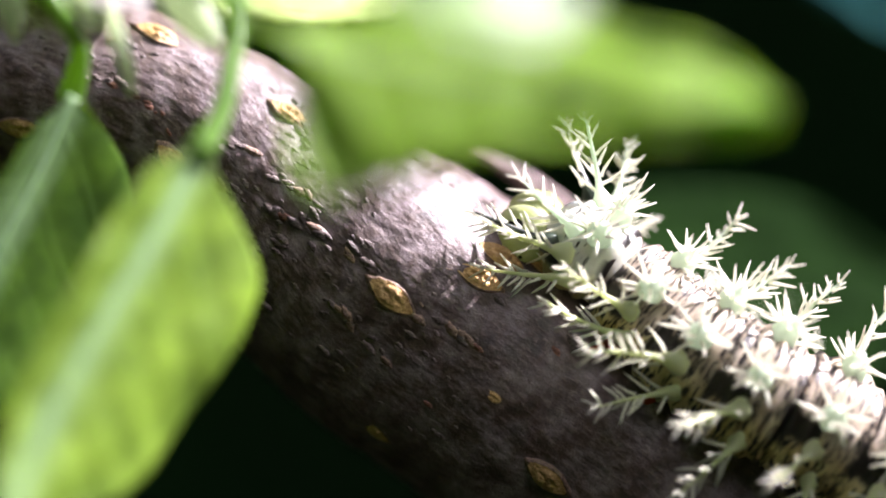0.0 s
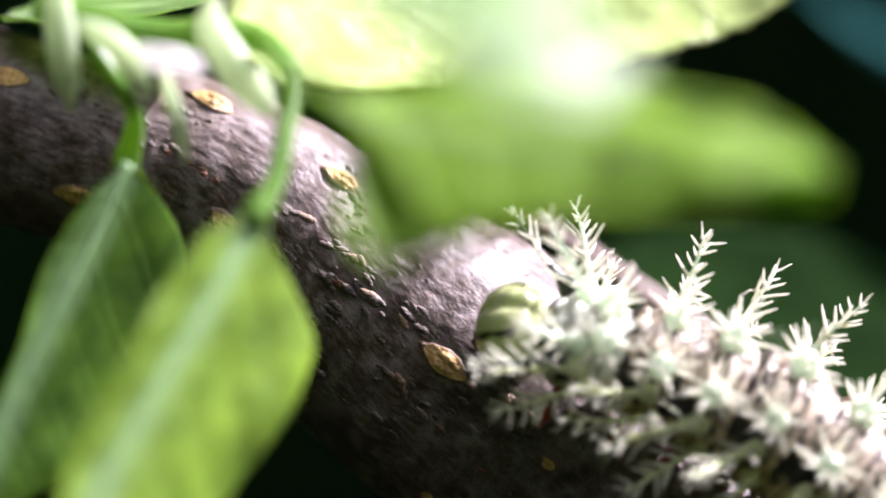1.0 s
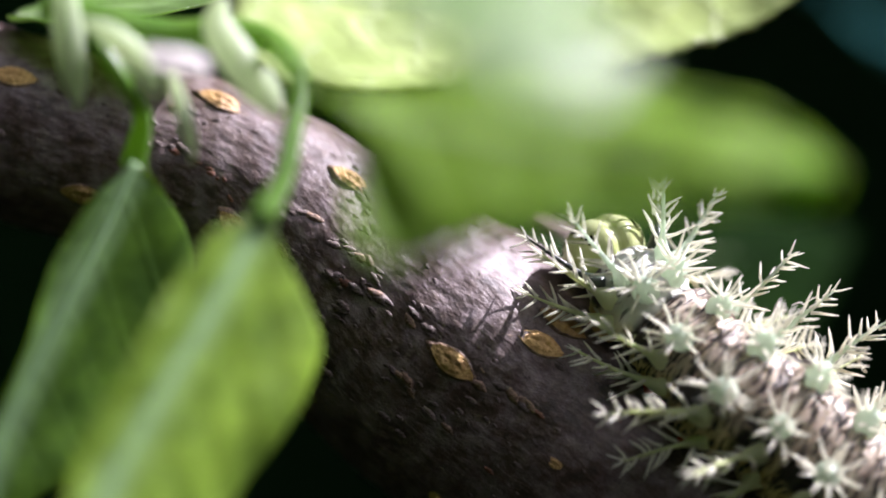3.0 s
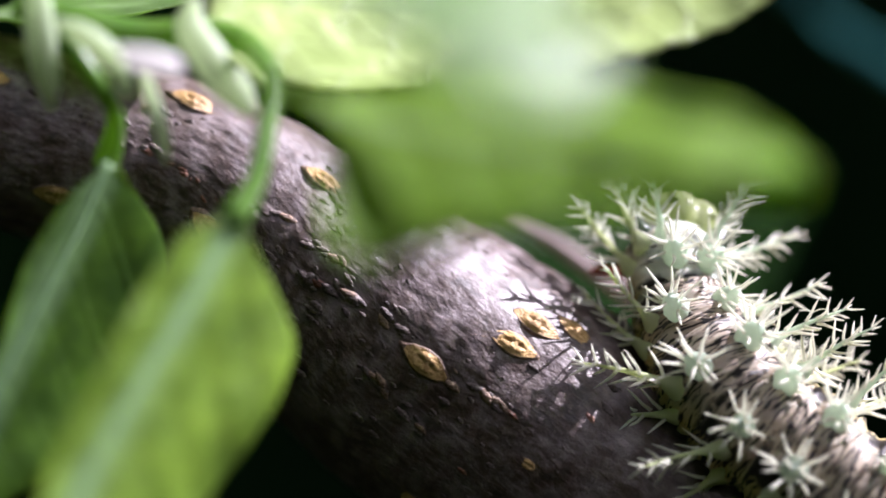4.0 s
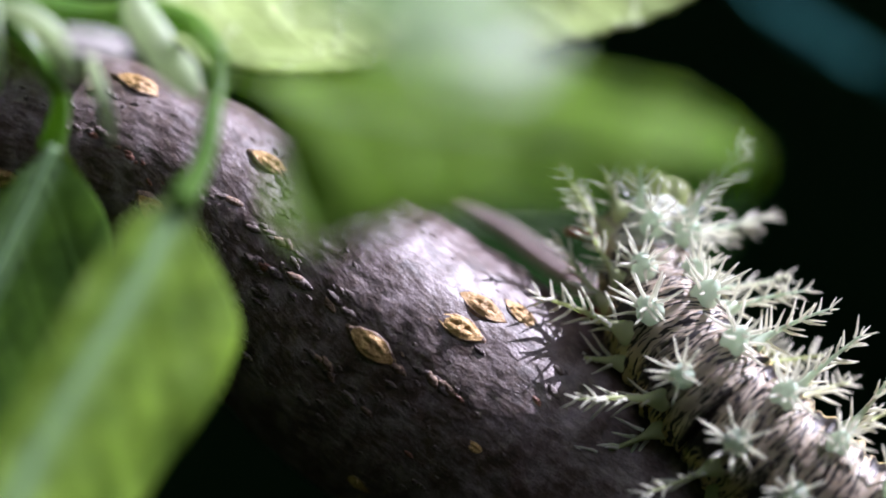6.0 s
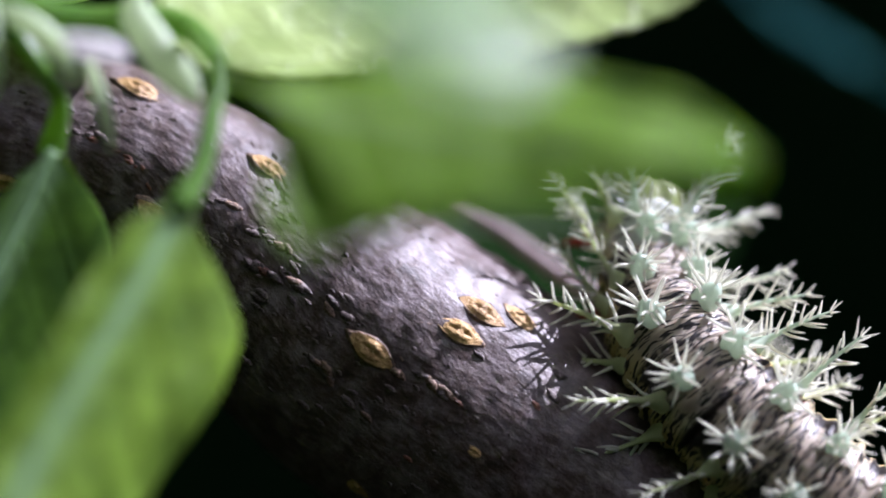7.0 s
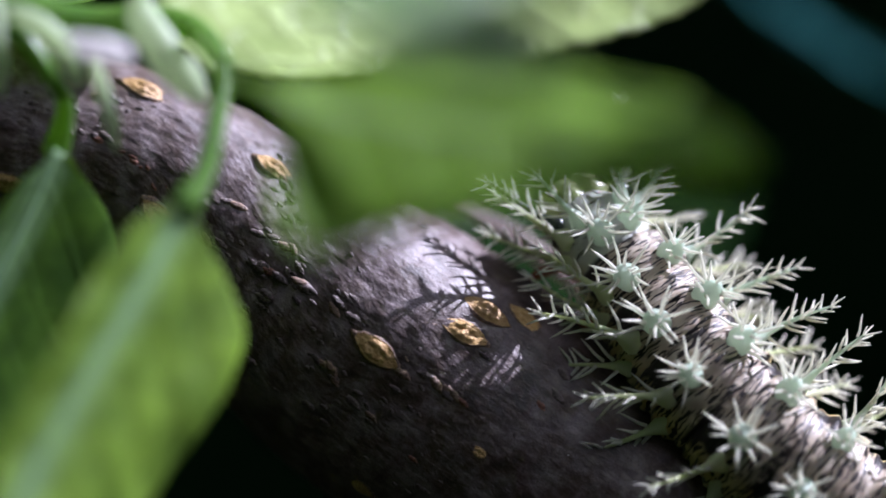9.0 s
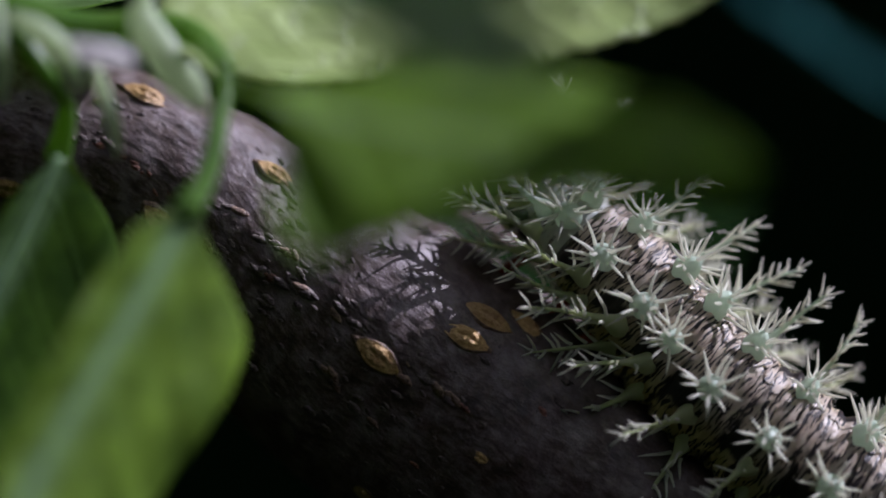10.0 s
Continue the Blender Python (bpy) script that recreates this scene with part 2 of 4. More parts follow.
def skin_material(name, cream_low, cream_high, cut):
    """UV: u round the body in mm, v along it in mm from the segment's middle."""
    m, t, b, out = nodes_of(name)
    uv = coords(t, "UV", (1, 1, 1))
    info = t.nodes.new("ShaderNodeObjectInfo")
    shift = t.nodes.new("ShaderNodeVectorMath")
    shift.operation = "MULTIPLY_ADD"
    comb = t.nodes.new("ShaderNodeCombineXYZ")
    t.links.new(info.outputs["Random"], comb.inputs[2])
    t.links.new(comb.outputs[0], shift.inputs[0])
    shift.inputs[1].default_value = (0, 0, 40)
    t.links.new(uv, shift.inputs[2])
    warp = t.nodes.new("ShaderNodeTexNoise")
    warp.inputs["Scale"].default_value = 0.5
    t.links.new(shift.outputs[0], warp.inputs["Vector"])
    bent = t.nodes.new("ShaderNodeVectorMath")
    bent.operation = "MULTIPLY_ADD"
    t.links.new(warp.outputs["Color"], bent.inputs[0])
    bent.inputs[1].default_value = (1.4, 0.9, 0)
    t.links.new(shift.outputs[0], bent.inputs[2])
    sq = t.nodes.new("ShaderNodeMapping")
    sq.inputs["Scale"].default_value = (0.42, 3.3, 1)
    t.links.new(bent.outputs[0], sq.inputs[0])
    lines = fac(t, "ShaderNodeTexNoise", sq.outputs[0], Scale=1.25, Detail=1.0, Roughness=0.4)
    mask = ramp(t, lines, [(0.0, (0, 0, 0)), (cut, (0, 0, 0)), (cut + 0.03, (1, 1, 1))])
    spots = fac(t, "ShaderNodeTexNoise", shift.outputs[0], Scale=0.35, Detail=2.0)
    sep = t.nodes.new("ShaderNodeSeparateXYZ")
    t.links.new(uv, sep.inputs[0])
    side = t.nodes.new("ShaderNodeMath")
    side.operation = "ABSOLUTE"
    t.links.new(sep.outputs[0], side.inputs[0])
    flank = t.nodes.new("ShaderNodeMapRange")
    flank.inputs[1].default_value, flank.inputs[2].default_value = 5.0, 8.5
    t.links.new(side.outputs[0], flank.inputs[0])
    cream = ramp(t, spots, [(0.3, cream_low), (0.6, cream_high)])
    yellow = ramp(t, spots, [(0.3, (0.45, 0.34, 0.1)), (0.6, (0.66, 0.56, 0.26))])
    base = mix(t, flank.outputs[0], cream, yellow)
    end = t.nodes.new("ShaderNodeMath")
    end.operation = "ABSOLUTE"
    t.links.new(sep.outputs[1], end.inputs[0])
    ring = t.nodes.new("ShaderNodeMapRange")
    ring.inputs[1].default_value, ring.inputs[2].default_value = 2.9, 3.7
    t.links.new(end.outputs[0], ring.inputs[0])
    patch = fac(t, "ShaderNodeTexNoise", shift.outputs[0], Scale=0.6, Detail=1.0)
    dark_ring = mix(t, 1.0, ring.outputs[0], ramp(t, patch, [(0.42, (0, 0, 0)), (0.5, (1, 1, 1))]), "MULTIPLY")
    band = t.nodes.new("ShaderNodeMapRange")
    band.interpolation_type = "SMOOTHSTEP"
    band.inputs[1].default_value, band.inputs[2].default_value = 1.8, 0.9
    off = t.nodes.new("ShaderNodeMath")
    off.operation = "SUBTRACT"
    t.links.new(side.outputs[0], off.inputs[0])
    off.inputs[1].default_value = 5.9
    dist = t.nodes.new("ShaderNodeMath")
    dist.operation = "ABSOLUTE"
    t.links.new(off.outputs[0], dist.inputs[0])
    t.links.new(dist.outputs[0], band.inputs[0])
    front = t.nodes.new("ShaderNodeMapRange")
    front.inputs[1].default_value, front.inputs[2].default_value = 0.1, 0.8
    t.links.new(sep.outputs[1], front.inputs[0])
    velvet = mix(t, 1.0, band.outputs[0], front.outputs[0], "MULTIPLY")
    black = mix(t, 1.0, mix(t, 1.0, mask, dark_ring, "ADD"), velvet, "ADD")
    col = mix(t, black, base, (0.012, 0.008, 0.006))
    t.links.new(col, b.inputs["Base Color"])
    b.inputs["Roughness"].default_value = 0.38
    b.inputs["Subsurface Weight"].default_value = 0.15
    b.inputs["Subsurface Radius"].default_value = (0.002, 0.0012, 0.0006)
    b.inputs["Subsurface Scale"].default_value = 0.3
    bump(t, fac(t, "ShaderNodeTexNoise", sq.outputs[0], Scale=2.0, Detail=4.0), b, 0.45, 0.0004)
    return m


SKIN = skin_material("caterpillar_skin", (0.33, 0.26, 0.19), (0.48, 0.41, 0.32), 0.525)
SHIELD = skin_material("caterpillar_shield", (0.46, 0.48, 0.4), (0.6, 0.62, 0.54), 0.67)


def ground_material(name, low, high, scale):
    m, t, b, out = nodes_of(name)
    o = coords(t, "Object", (1, 1, 1))
    n1 = fac(t, "ShaderNodeTexNoise", o, Scale=scale, Detail=6.0)
    n2 = fac(t, "ShaderNodeTexNoise", o, Scale=scale * 9, Detail=4.0)
    c = mix(t, 0.4, ramp(t, n1, [(0.35, low), (0.68, high)]), ramp(t, n2, [(0.35, low), (0.65, high)]))
    t.links.new(c, b.inputs["Base Color"])
    b.inputs["Roughness"].default_value = 0.85
    b.inputs["Specular IOR Level"].default_value = 0.1
    bump(t, n2, b, 0.5, 0.02)
    return m


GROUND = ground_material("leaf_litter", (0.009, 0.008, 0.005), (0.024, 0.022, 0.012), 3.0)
# Woodland shade is put into this near-black green.
SHADE = ground_material("foliage_shade_tint", (0.001, 0.006, 0.001), (0.006, 0.032, 0.006), 2.2)


# ---- building helpers: meshes are laid out in millimetres ----
def mm(x, y, z):
    return Vector((x * 0.001, y * 0.001, H + z * 0.001))


def part(name, bm, material, parent, label="", origin=None, smooth=True):
    """Links bm, laid out in mm, as one mesh under parent. origin: world place from which the thing's own space is counted."""
    if origin is not None:
        shift = Vector((0, 0, H)) - origin
        for v in bm.verts:
            v.co = v.co * 0.001 + shift
    else:
        for v in bm.verts:
            v.co = v.co * 0.001
    bmesh.ops.recalc_face_normals(bm, faces=bm.faces)
    me = bpy.data.meshes.new(name)
    for f in bm.faces:
        f.smooth = smooth
    bm.to_mesh(me)
    bm.free()
    for mat in (material if isinstance(material, (list, tuple)) else [material]):
        me.materials.append(mat)
    ob = new(name, me)
    ob.parent = parent
    return tagged(ob, label) if label else ob


def thing(name, place, label, category, group="", kind=""):
    ob = new(name)
    ob.empty_display_size = 0.005
    ob.location = place
    return tagged(ob, label, category, group, kind)


def spline(points, n):
    """n + 1 points along a smooth curve through the points (any number of values each)."""
    p = [np.array(q, float) for q in points]
    p = [2 * p[0] - p[1]] + p + [2 * p[-1] - p[-2]]
    out = []
    for i in range(n + 1):
        u = i / n * (len(p) - 3)
        k = min(int(u), len(p) - 4)
        u -= k
        a, b, c, d = p[k:k + 4]
        out.append(0.5 * (2 * b + (c - a) * u + (2 * a - 5 * b + 4 * c - d) * u * u + (3 * b - a - 3 * c + d) * u ** 3))
    return out


def tube(bm, rings, sides=10, mat_index=0, wobble=0.0, uv=None, caps=True, grain=0.0):
    """A tapered tube through rings of (x, y, z, radius), in mm."""
    rows = []
    pts = [Vector(r[:3]) for r in rings]
    ref = Vector((0.13, -1, 0.21)).normalized()
    travelled = 0.0
    lengths = []
    for i, r in enumerate(rings):
        d = (pts[min(i + 1, len(pts) - 1)] - pts[max(i - 1, 0)]).normalized()
        a = d.cross(ref).normalized()
        b = a.cross(d)
        if i:
            travelled += (pts[i] - pts[i - 1]).length
        lengths.append(travelled)
        row = []
        for k in range(sides):
            ang = 2 * math.pi * k / sides
            w = 1 + wobble * noise.noise(Vector((math.cos(ang) * 1.3, math.sin(ang) * 1.3, travelled * 0.12)))
            w += 0.4 * wobble * noise.noise(Vector((math.cos(ang) * 4, math.sin(ang) * 4, travelled * 0.5)))
            rad = r[3] * w
            if grain:
                g = noise.noise(Vector((math.cos(ang) * r[3] * 0.9, math.sin(ang) * r[3] * 0.9, travelled * 0.3)))
                g2 = noise.noise(Vector((math.cos(ang) * r[3] * 0.35, math.sin(ang) * r[3] * 0.35, travelled * 0.16)))
                g3 = noise.noise(Vector((math.cos(ang) * r[3] * 1.7, math.sin(ang) * r[3] * 1.7, travelled * 0.7)))
                rad += grain * (1.2 * (0.5 - abs(g)) + 0.8 * g2 + 0.5 * g3)
            row.append(bm.verts.new(pts[i] + (a * math.cos(ang) + b * math.sin(ang)) * rad))
        rows.append(row)
    layer = bm.loops.layers.uv.verify() if uv else None
    for i in range(len(rows) - 1):
        for k in range(sides):
            k2 = (k + 1) % sides
            f = bm.faces.new((rows[i][k], rows[i][k2], rows[i + 1][k2], rows[i + 1][k]))
            f.material_index = mat_index
            if uv:
                size = 2 * math.pi * rings[i][3] / sides
                for loop, (kk, ii) in zip(f.loops, ((k, i), (k + 1, i), (k + 1, i + 1), (k, i + 1))):
                    loop[layer].uv = (kk * size, lengths[ii])
    if caps:
        for row in (rows[0][::-1], rows[-1]):
            f = bm.faces.new(row)
            f.material_index = mat_index
    return rows


# ---- ground and distance ----
def build_setting():
    bm = bmesh.new()
    bmesh.ops.create_grid(bm, x_segments=24, y_segments=24, size=400000)
    for v in bm.verts:
        v.co.z = -H * 1000
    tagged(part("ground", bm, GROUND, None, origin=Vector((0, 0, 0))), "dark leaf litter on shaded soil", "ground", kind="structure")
    # added shell that keeps sky light out; its near-black green holds the shade
    bm = bmesh.new()
    rows = []
    for i in range(37):
        el = -0.55 + i * (1.5708 + 0.55) / 36
        row = []
        for k in range(96):
            az = 2 * math.pi * k / 96
            d = Vector((math.cos(az) * math.cos(el), math.sin(az) * math.cos(el), math.sin(el)))
            r = 2600 * (1 + 0.16 * noise.noise(d * 3) + 0.07 * noise.noise(d * 9))
            row.append(bm.verts.new(d * r))
        rows.append(row)
    for a, b in zip(rows, rows[1:]):
        for k in range(96):
            mid = (a[k].co + a[(k + 1) % 96].co + b[k].co) / 3
            # openings cut for light: one at the sun, one before the branch for fill
            if mid.normalized().angle(SUN_DIR) > radians(12) and mid.normalized().angle(FILL_GAP_DIR) > radians(28):
                bm.faces.new((a[k], a[(k + 1) % 96], b[(k + 1) % 96], b[k]))
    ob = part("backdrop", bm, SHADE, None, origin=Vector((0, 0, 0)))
    tagged(ob, "near-black green shell added as shaded woodland round the branch", "foliage", kind="structure")


build_setting()


# ---- the branch ----
AXIS = [(*(-69.8, 8.0, 21.5), 9.2), (*(-53.4, 8.0, 14.0), 9.6), (*(-32.4, 8.0, 8.2), 10.4), (*(-19.6, 8.0, -0.4), 12.5),
        (*(-9.1, 8.0, -8.6), 14.6), (*(4.5, 8.0, -18.5), 15.1), (*(24.8, 8.0, -33.8), 15.5), (*(47.3, 8.0, -52.2), 15.0), (*(70.5, 8.0, -69.6), 15.2)]
AXIS_FINE = spline(AXIS, 400)


def surface_at(x, z, lift=0.0):
    """The branch's near surface at (x, z): place, outward normal and direction along the limb."""
    best = min(range(len(AXIS_FINE) - 1), key=lambda i: (AXIS_FINE[i][0] - x) ** 2 + (AXIS_FINE[i][2] - z) ** 2)
    a = AXIS_FINE[best]
    d = Vector(AXIS_FINE[best + 1][:3]) - Vector(AXIS_FINE[best][:3])
    d.normalize()
    up = Vector((d.z, 0, -d.x))
    up = up if up.z > 0 else -up
    n = max(-0.97 * a[3], min(0.97 * a[3], (x - a[0]) * up.x + (z - a[2]) * up.z))
    depth = math.sqrt(a[3] ** 2 - n * n)
    normal = (up * n + Vector((0, -1, 0)) * depth).normalized()
    return Vector(a[:3]) + normal * (a[3] + lift), normal, d


def turn_to(place, normal, along, spin=0.0):
    """A pose in world metres whose z is the normal and x runs along the limb."""
    x = (along - normal * along.dot(normal)).normalized()
    y = normal.cross(x)
    m = Matrix((x, y, normal)).transposed().to_4x4()
    return Matrix.Translation(mm(*place)) @ m @ Matrix.Rotation(spin, 4, "Z")


def lenticel_mesh(seed, long, wide, high):
    """A corky eye: two pointed lips (material 1) round a swollen granular core (material 0)."""
    rng = random.Random(seed)
    bm = bmesh.new()
    sides = 26
    rows = []
    profile = [(1.3, -0.25, 1), (1.14, 0.4, 1), (1.03, 0.55, 1), (0.95, 0.5, 0), (0.78, 0.82, 0), (0.5, 1.0, 0), (0.2, 0.96, 0)]
    for size, up, _ in profile:
        row = []
        for k in range(sides):
            a = 2 * math.pi * k / sides
            c = math.cos(a)
            x = long / 2 * size * c * (1.18 if size > 1 else 1.0)
            y = wide / 2 * size * math.sin(a) * (1 - 0.42 * c * c)
            j = 0.06
            z = high * up * (1 + rng.uniform(-0.13, 0.13)) * (1 - 0.45 * c * c)
            row.append(bm.verts.new((x * (1 + rng.uniform(-j, j)), y * (1 + rng.uniform(-j, j)), z - 0.06)))
        rows.append(row)
    for i, (p, q) in enumerate(zip(rows, rows[1:])):
        for k in range(sides):
            f = bm.faces.new((p[k], p[(k + 1) % sides], q[(k + 1) % sides], q[k]))
            f.material_index = profile[i + 1][2]
    bm.faces.new(rows[-1])
    return bm


def lip_mesh(seed, long, wide, high):
    """A short raised wrinkle of bark, pointed at both ends."""
    rng = random.Random(seed)
    bm = bmesh.new()
    rows = []
    for i in range(7):
        f = i / 6
        w = wide / 2 * (0.15 + 0.85 * math.sin(math.pi * f) ** 0.7) * rng.uniform(0.8, 1.2)
        h = high * (0.1 + math.sin(math.pi * f) ** 0.8) * rng.uniform(0.75, 1.25)
        off = rng.uniform(-0.1, 0.1) * wide
        x = (f - 0.5) * long
        rows.append([bm.verts.new((x, off + w * c, h * z - 0.08)) for c, z in ((-1.3, 0), (-0.7, 0.75), (0.05, 1), (0.7, 0.7), (1.3, 0))])
    for p, q in zip(rows, rows[1:]):
        for k in range(4):
            bm.faces.new((p[k], p[k + 1], q[k + 1], q[k]))
    return bm


def build_branch():
    root = thing("branch", mm(*AXIS[4][:3]), "grey-brown smooth-barked tree branch dotted with golden corky lenticels", "branch")
    bm = bmesh.new()
    tube(bm, spline(AXIS, 620), 300, wobble=0.035, uv=True, grain=0.11)
    part("bark", bm, BARK, root, origin=root.location)
    inv = Matrix.Translation(-root.location)

    def piece(name, mesh, m):
        ob = new(name, mesh)
        ob.parent = root
        ob.matrix_basis = inv @ m
        return ob

    big = []
    for k in range(4):
        ob = part("lenticel", lenticel_mesh(k, 3.9, 2.5, 0.75 + 0.05 * k), [LENTICEL, FLAKE], root)
        big.append(ob.data)
        bpy.data.objects.remove(ob)
    spots = [(-27.8, 2.9, 1.05, 0), (-6.4, -10.1, 1.1, 1), (-16.5, 7.6, 0.95, 2), (2.1, -8.4, 1.05, 3), (4.2, -6.4, 1.1, 2),
             (-29.6, 15.5, 1.1, 1), (8.2, -7.3, 0.95, 0), (-43.5, 6.5, 1.0, 2), (-8.0, -23.7, 0.7, 0),
             (8.8, -27.8, 1.0, 1), (-50.3, 18.0, 1.0, 3), (3.4, -19.8, 0.5, 2)]
    for x, z, s, k in spots:
        m = turn_to(*surface_at(x, z), spin=0.12 * (k - 1.5))
        piece("lenticel", big[k], m @ Matrix.Diagonal((0.98 * s, 0.82 * s, 0.9 * s, 1)))
    small = []
    for k in range(6):
        for mat in (FLAKE, RED_LIP, BARK_LIP):
            ob = part("bark_lip", lip_mesh(20 + k, 1.3 + 0.4 * k, 0.62 + 0.1 * k, 0.24 + 0.04 * k), mat, root)
            small.append(ob.data)
            bpy.data.objects.remove(ob)
    rng = random.Random(5)
    # wrinkles strung in chains along the limb
    chains = [([(-33, 6), (-24.5, 1.2), (-18.2, -1.4), (-12.4, -4.4), (-8.5, -7.6), (-4.5, -11.4), (0.5, -14), (6, -18.5)], 46),
              ([(-36, 11.5), (-30.6, 8.6), (-26.6, 5.8)], 16), ([(-34, 15.5), (-28.4, 14.2), (-24, 10.5)], 14),
              ([(-20.5, 10), (-16.0, 7.2), (-13.6, 2.6)], 14), ([(-24.5, 5.4), (-18.5, 2.4), (-13, -2.2)], 14),
              ([(-5.6, -3.6), (-1.6, -6.2), (2.0, -8.0), (5.4, -12.2), (9, -15)], 20), ([(-1.2, -3.8), (3.4, -5.8), (8.2, -8)], 12),
              ([(-14, -9), (-8, -15), (0, -22)], 10)]
    for line, count in chains:
        path = spline(line, 60)
        for _ in range(count):
            x, z = path[rng.randrange(61)]
            x, z = x + rng.gauss(0, 0.35), z + rng.gauss(0, 0.45)
            m = turn_to(*surface_at(x, z, rng.uniform(-0.08, 0.03)), spin=rng.uniform(-0.5, 0.4))
            mat = 1 if (abs(x + 29) < 3.2 and abs(z - 8) < 3) or rng.random() < 0.1 else rng.choice((0, 2, 2))
            piece("bark_lip", small[rng.randrange(1, 6) * 3 + mat], m @ Matrix.Scale(rng.uniform(0.4, 0.85), 4))
    for _ in range(330):
        i = rng.randrange(45, 262)
        a = AXIS_FINE[i]
        n = a[3] * math.sin(rng.uniform(-0.7, 1.1))
        d = Vector(AXIS_FINE[i + 1][:3]) - Vector(a[:3])
        up = Vector((d.z, 0, -d.x)).normalized()
        up = up if up.z > 0 else -up
        m = turn_to(*surface_at(a[0] + up.x * n, a[2] + up.z * n, rng.uniform(-0.05, 0.05)), spin=rng.uniform(-0.35, 0.35))
        piece("bark_lip", small[rng.randrange(4) * 3 + 2], m @ Matrix.Scale(rng.choice((0.3, 0.35, 0.45, 0.55, 0.8)), 4))


build_branch()


def build_twig():
    pts = [(*(1.5, 30.0, 5.2), 0.5), (*(7.0, 30.0, 1.8), 0.8), (*(14.2, 30.0, -3.4), 1.0), (*(26.2, 30.0, -11.6), 1.2), (*(44.8, 28.0, -25.6), 1.6), (*(68.8, 24.0, -45), 1.8)]
    root = thing("twig", mm(*pts[0][:3]), "thin pinkish-grey twig running behind the branch", "twig")
    bm = bmesh.new()
    tube(bm, spline(pts, 60), 16, wobble=0.1, uv=True)
    part("bark", bm, TWIG_BARK, root, origin=root.location)


build_twig()


# ---- leaves ----
def build_leaf(name, label, line, widths, left, right, blade_mat, rib_mat=MIDRIB, ripple=0.5, teeth=0.0, rib=0.6, petiole=(), cup=0.12, quilt=0.04, group="", seed=1, left_scale=1.0, right_scale=1.0, left_widths=None):
    """line: midrib points; widths: half widths at even steps along it; left and right: the way each half spreads."""
    root = thing(name, mm(*line[0]), label, "leaf", group)
    n_along, n_across = 64, 14
    mid = spline(line, n_along)
    wid = [w[0] for w in spline([(w,) for w in widths], n_along)]
    wid_left = [w[0] for w in spline([(w,) for w in left_widths], n_along)] if left_widths else wid
    bm = bmesh.new()
    layer = bm.loops.layers.uv.verify()
    ways = (Vector(left).normalized(), Vector(right).normalized())
    flat = ways[1] - ways[0]
    length = 0.0
    sheets = []
    info = {}
    for top in (0.0, 1.0):
        grid = []
        length = 0.0
        for i in range(n_along + 1):
            p = Vector(mid[i])
            if i:
                length += (p - Vector(mid[i - 1])).length
            d = (Vector(mid[min(i + 1, n_along)]) - Vector(mid[max(i - 1, 0)])).normalized()
            row = []
            for k in range(-n_across, n_across + 1):
                f = abs(k) / n_across
                way = ways[0] if k < 0 else ways[1]
                side = (way - d * way.dot(d)).normalized()
                normal = d.cross(side) * (1 if k >= 0 else -1)
                if k == 0:
                    normal = d.cross((flat - d * flat.dot(d)).normalized())
                w = max(0.05, (wid_left if k < 0 else wid)[i]) * (left_scale if k < 0 else right_scale)
                if teeth and f == 1.0:
                    w += teeth * (((length * 0.42 + (0.3 if k < 0 else 0)) % 1.0) - 0.5)
                r = f * w
                q = p + side * r + normal * (-cup * w * f * f)
                q += normal * ripple * f * noise.noise(Vector((length * 0.09, k * 0.12, seed * 7.3)))
                q += normal * quilt * ripple * math.cos((length - 0.75 * r) * 1.1) * min(1.0, f * 3) * (1 - 0.4 * f)
                q -= normal * 0.22 * top
                v = bm.verts.new(q)
                info[v] = (r * (1 if k >= 0 else -1), length)
                row.append(v)
            grid.append(row)
        sheets.append(grid)

    def quad(vs):
        face = bm.faces.new(vs)
        for loop in face.loops:
            u, v = info[loop.vert]
            loop[layer].uv = (abs(u), v)

    m = 2 * n_across
    for grid in sheets:
        for a, b in zip(grid, grid[1:]):
            for k in range(m):
                quad((a[k], a[k + 1], b[k + 1], b[k]))
    g0, g1 = sheets
    for i in range(n_along):
        quad((g0[i][0], g0[i + 1][0], g1[i + 1][0], g1[i][0]))
        quad((g0[i][m], g1[i][m], g1[i + 1][m], g0[i + 1][m]))
    for i in (0, n_along):
        for k in range(m):
            quad((g0[i][k], g0[i][k + 1], g1[i][k + 1], g1[i][k]))
    blade = part("blade", bm, blade_mat, root, origin=root.location)
    if rib:
        bm = bmesh.new()
        tube(bm, [(*q, rib * (1 - 0.75 * i / n_along)) for i, q in enumerate(mid)], 8)
        part("midrib", bm, rib_mat, root, "paler raised midrib", origin=root.location)
    if petiole:
        bm = bmesh.new()
        tube(bm, spline(petiole, 24), 12, wobble=0.06)
        part("petiole", bm, PETIOLE, root, "smooth green leaf stalk", origin=root.location)
    return root


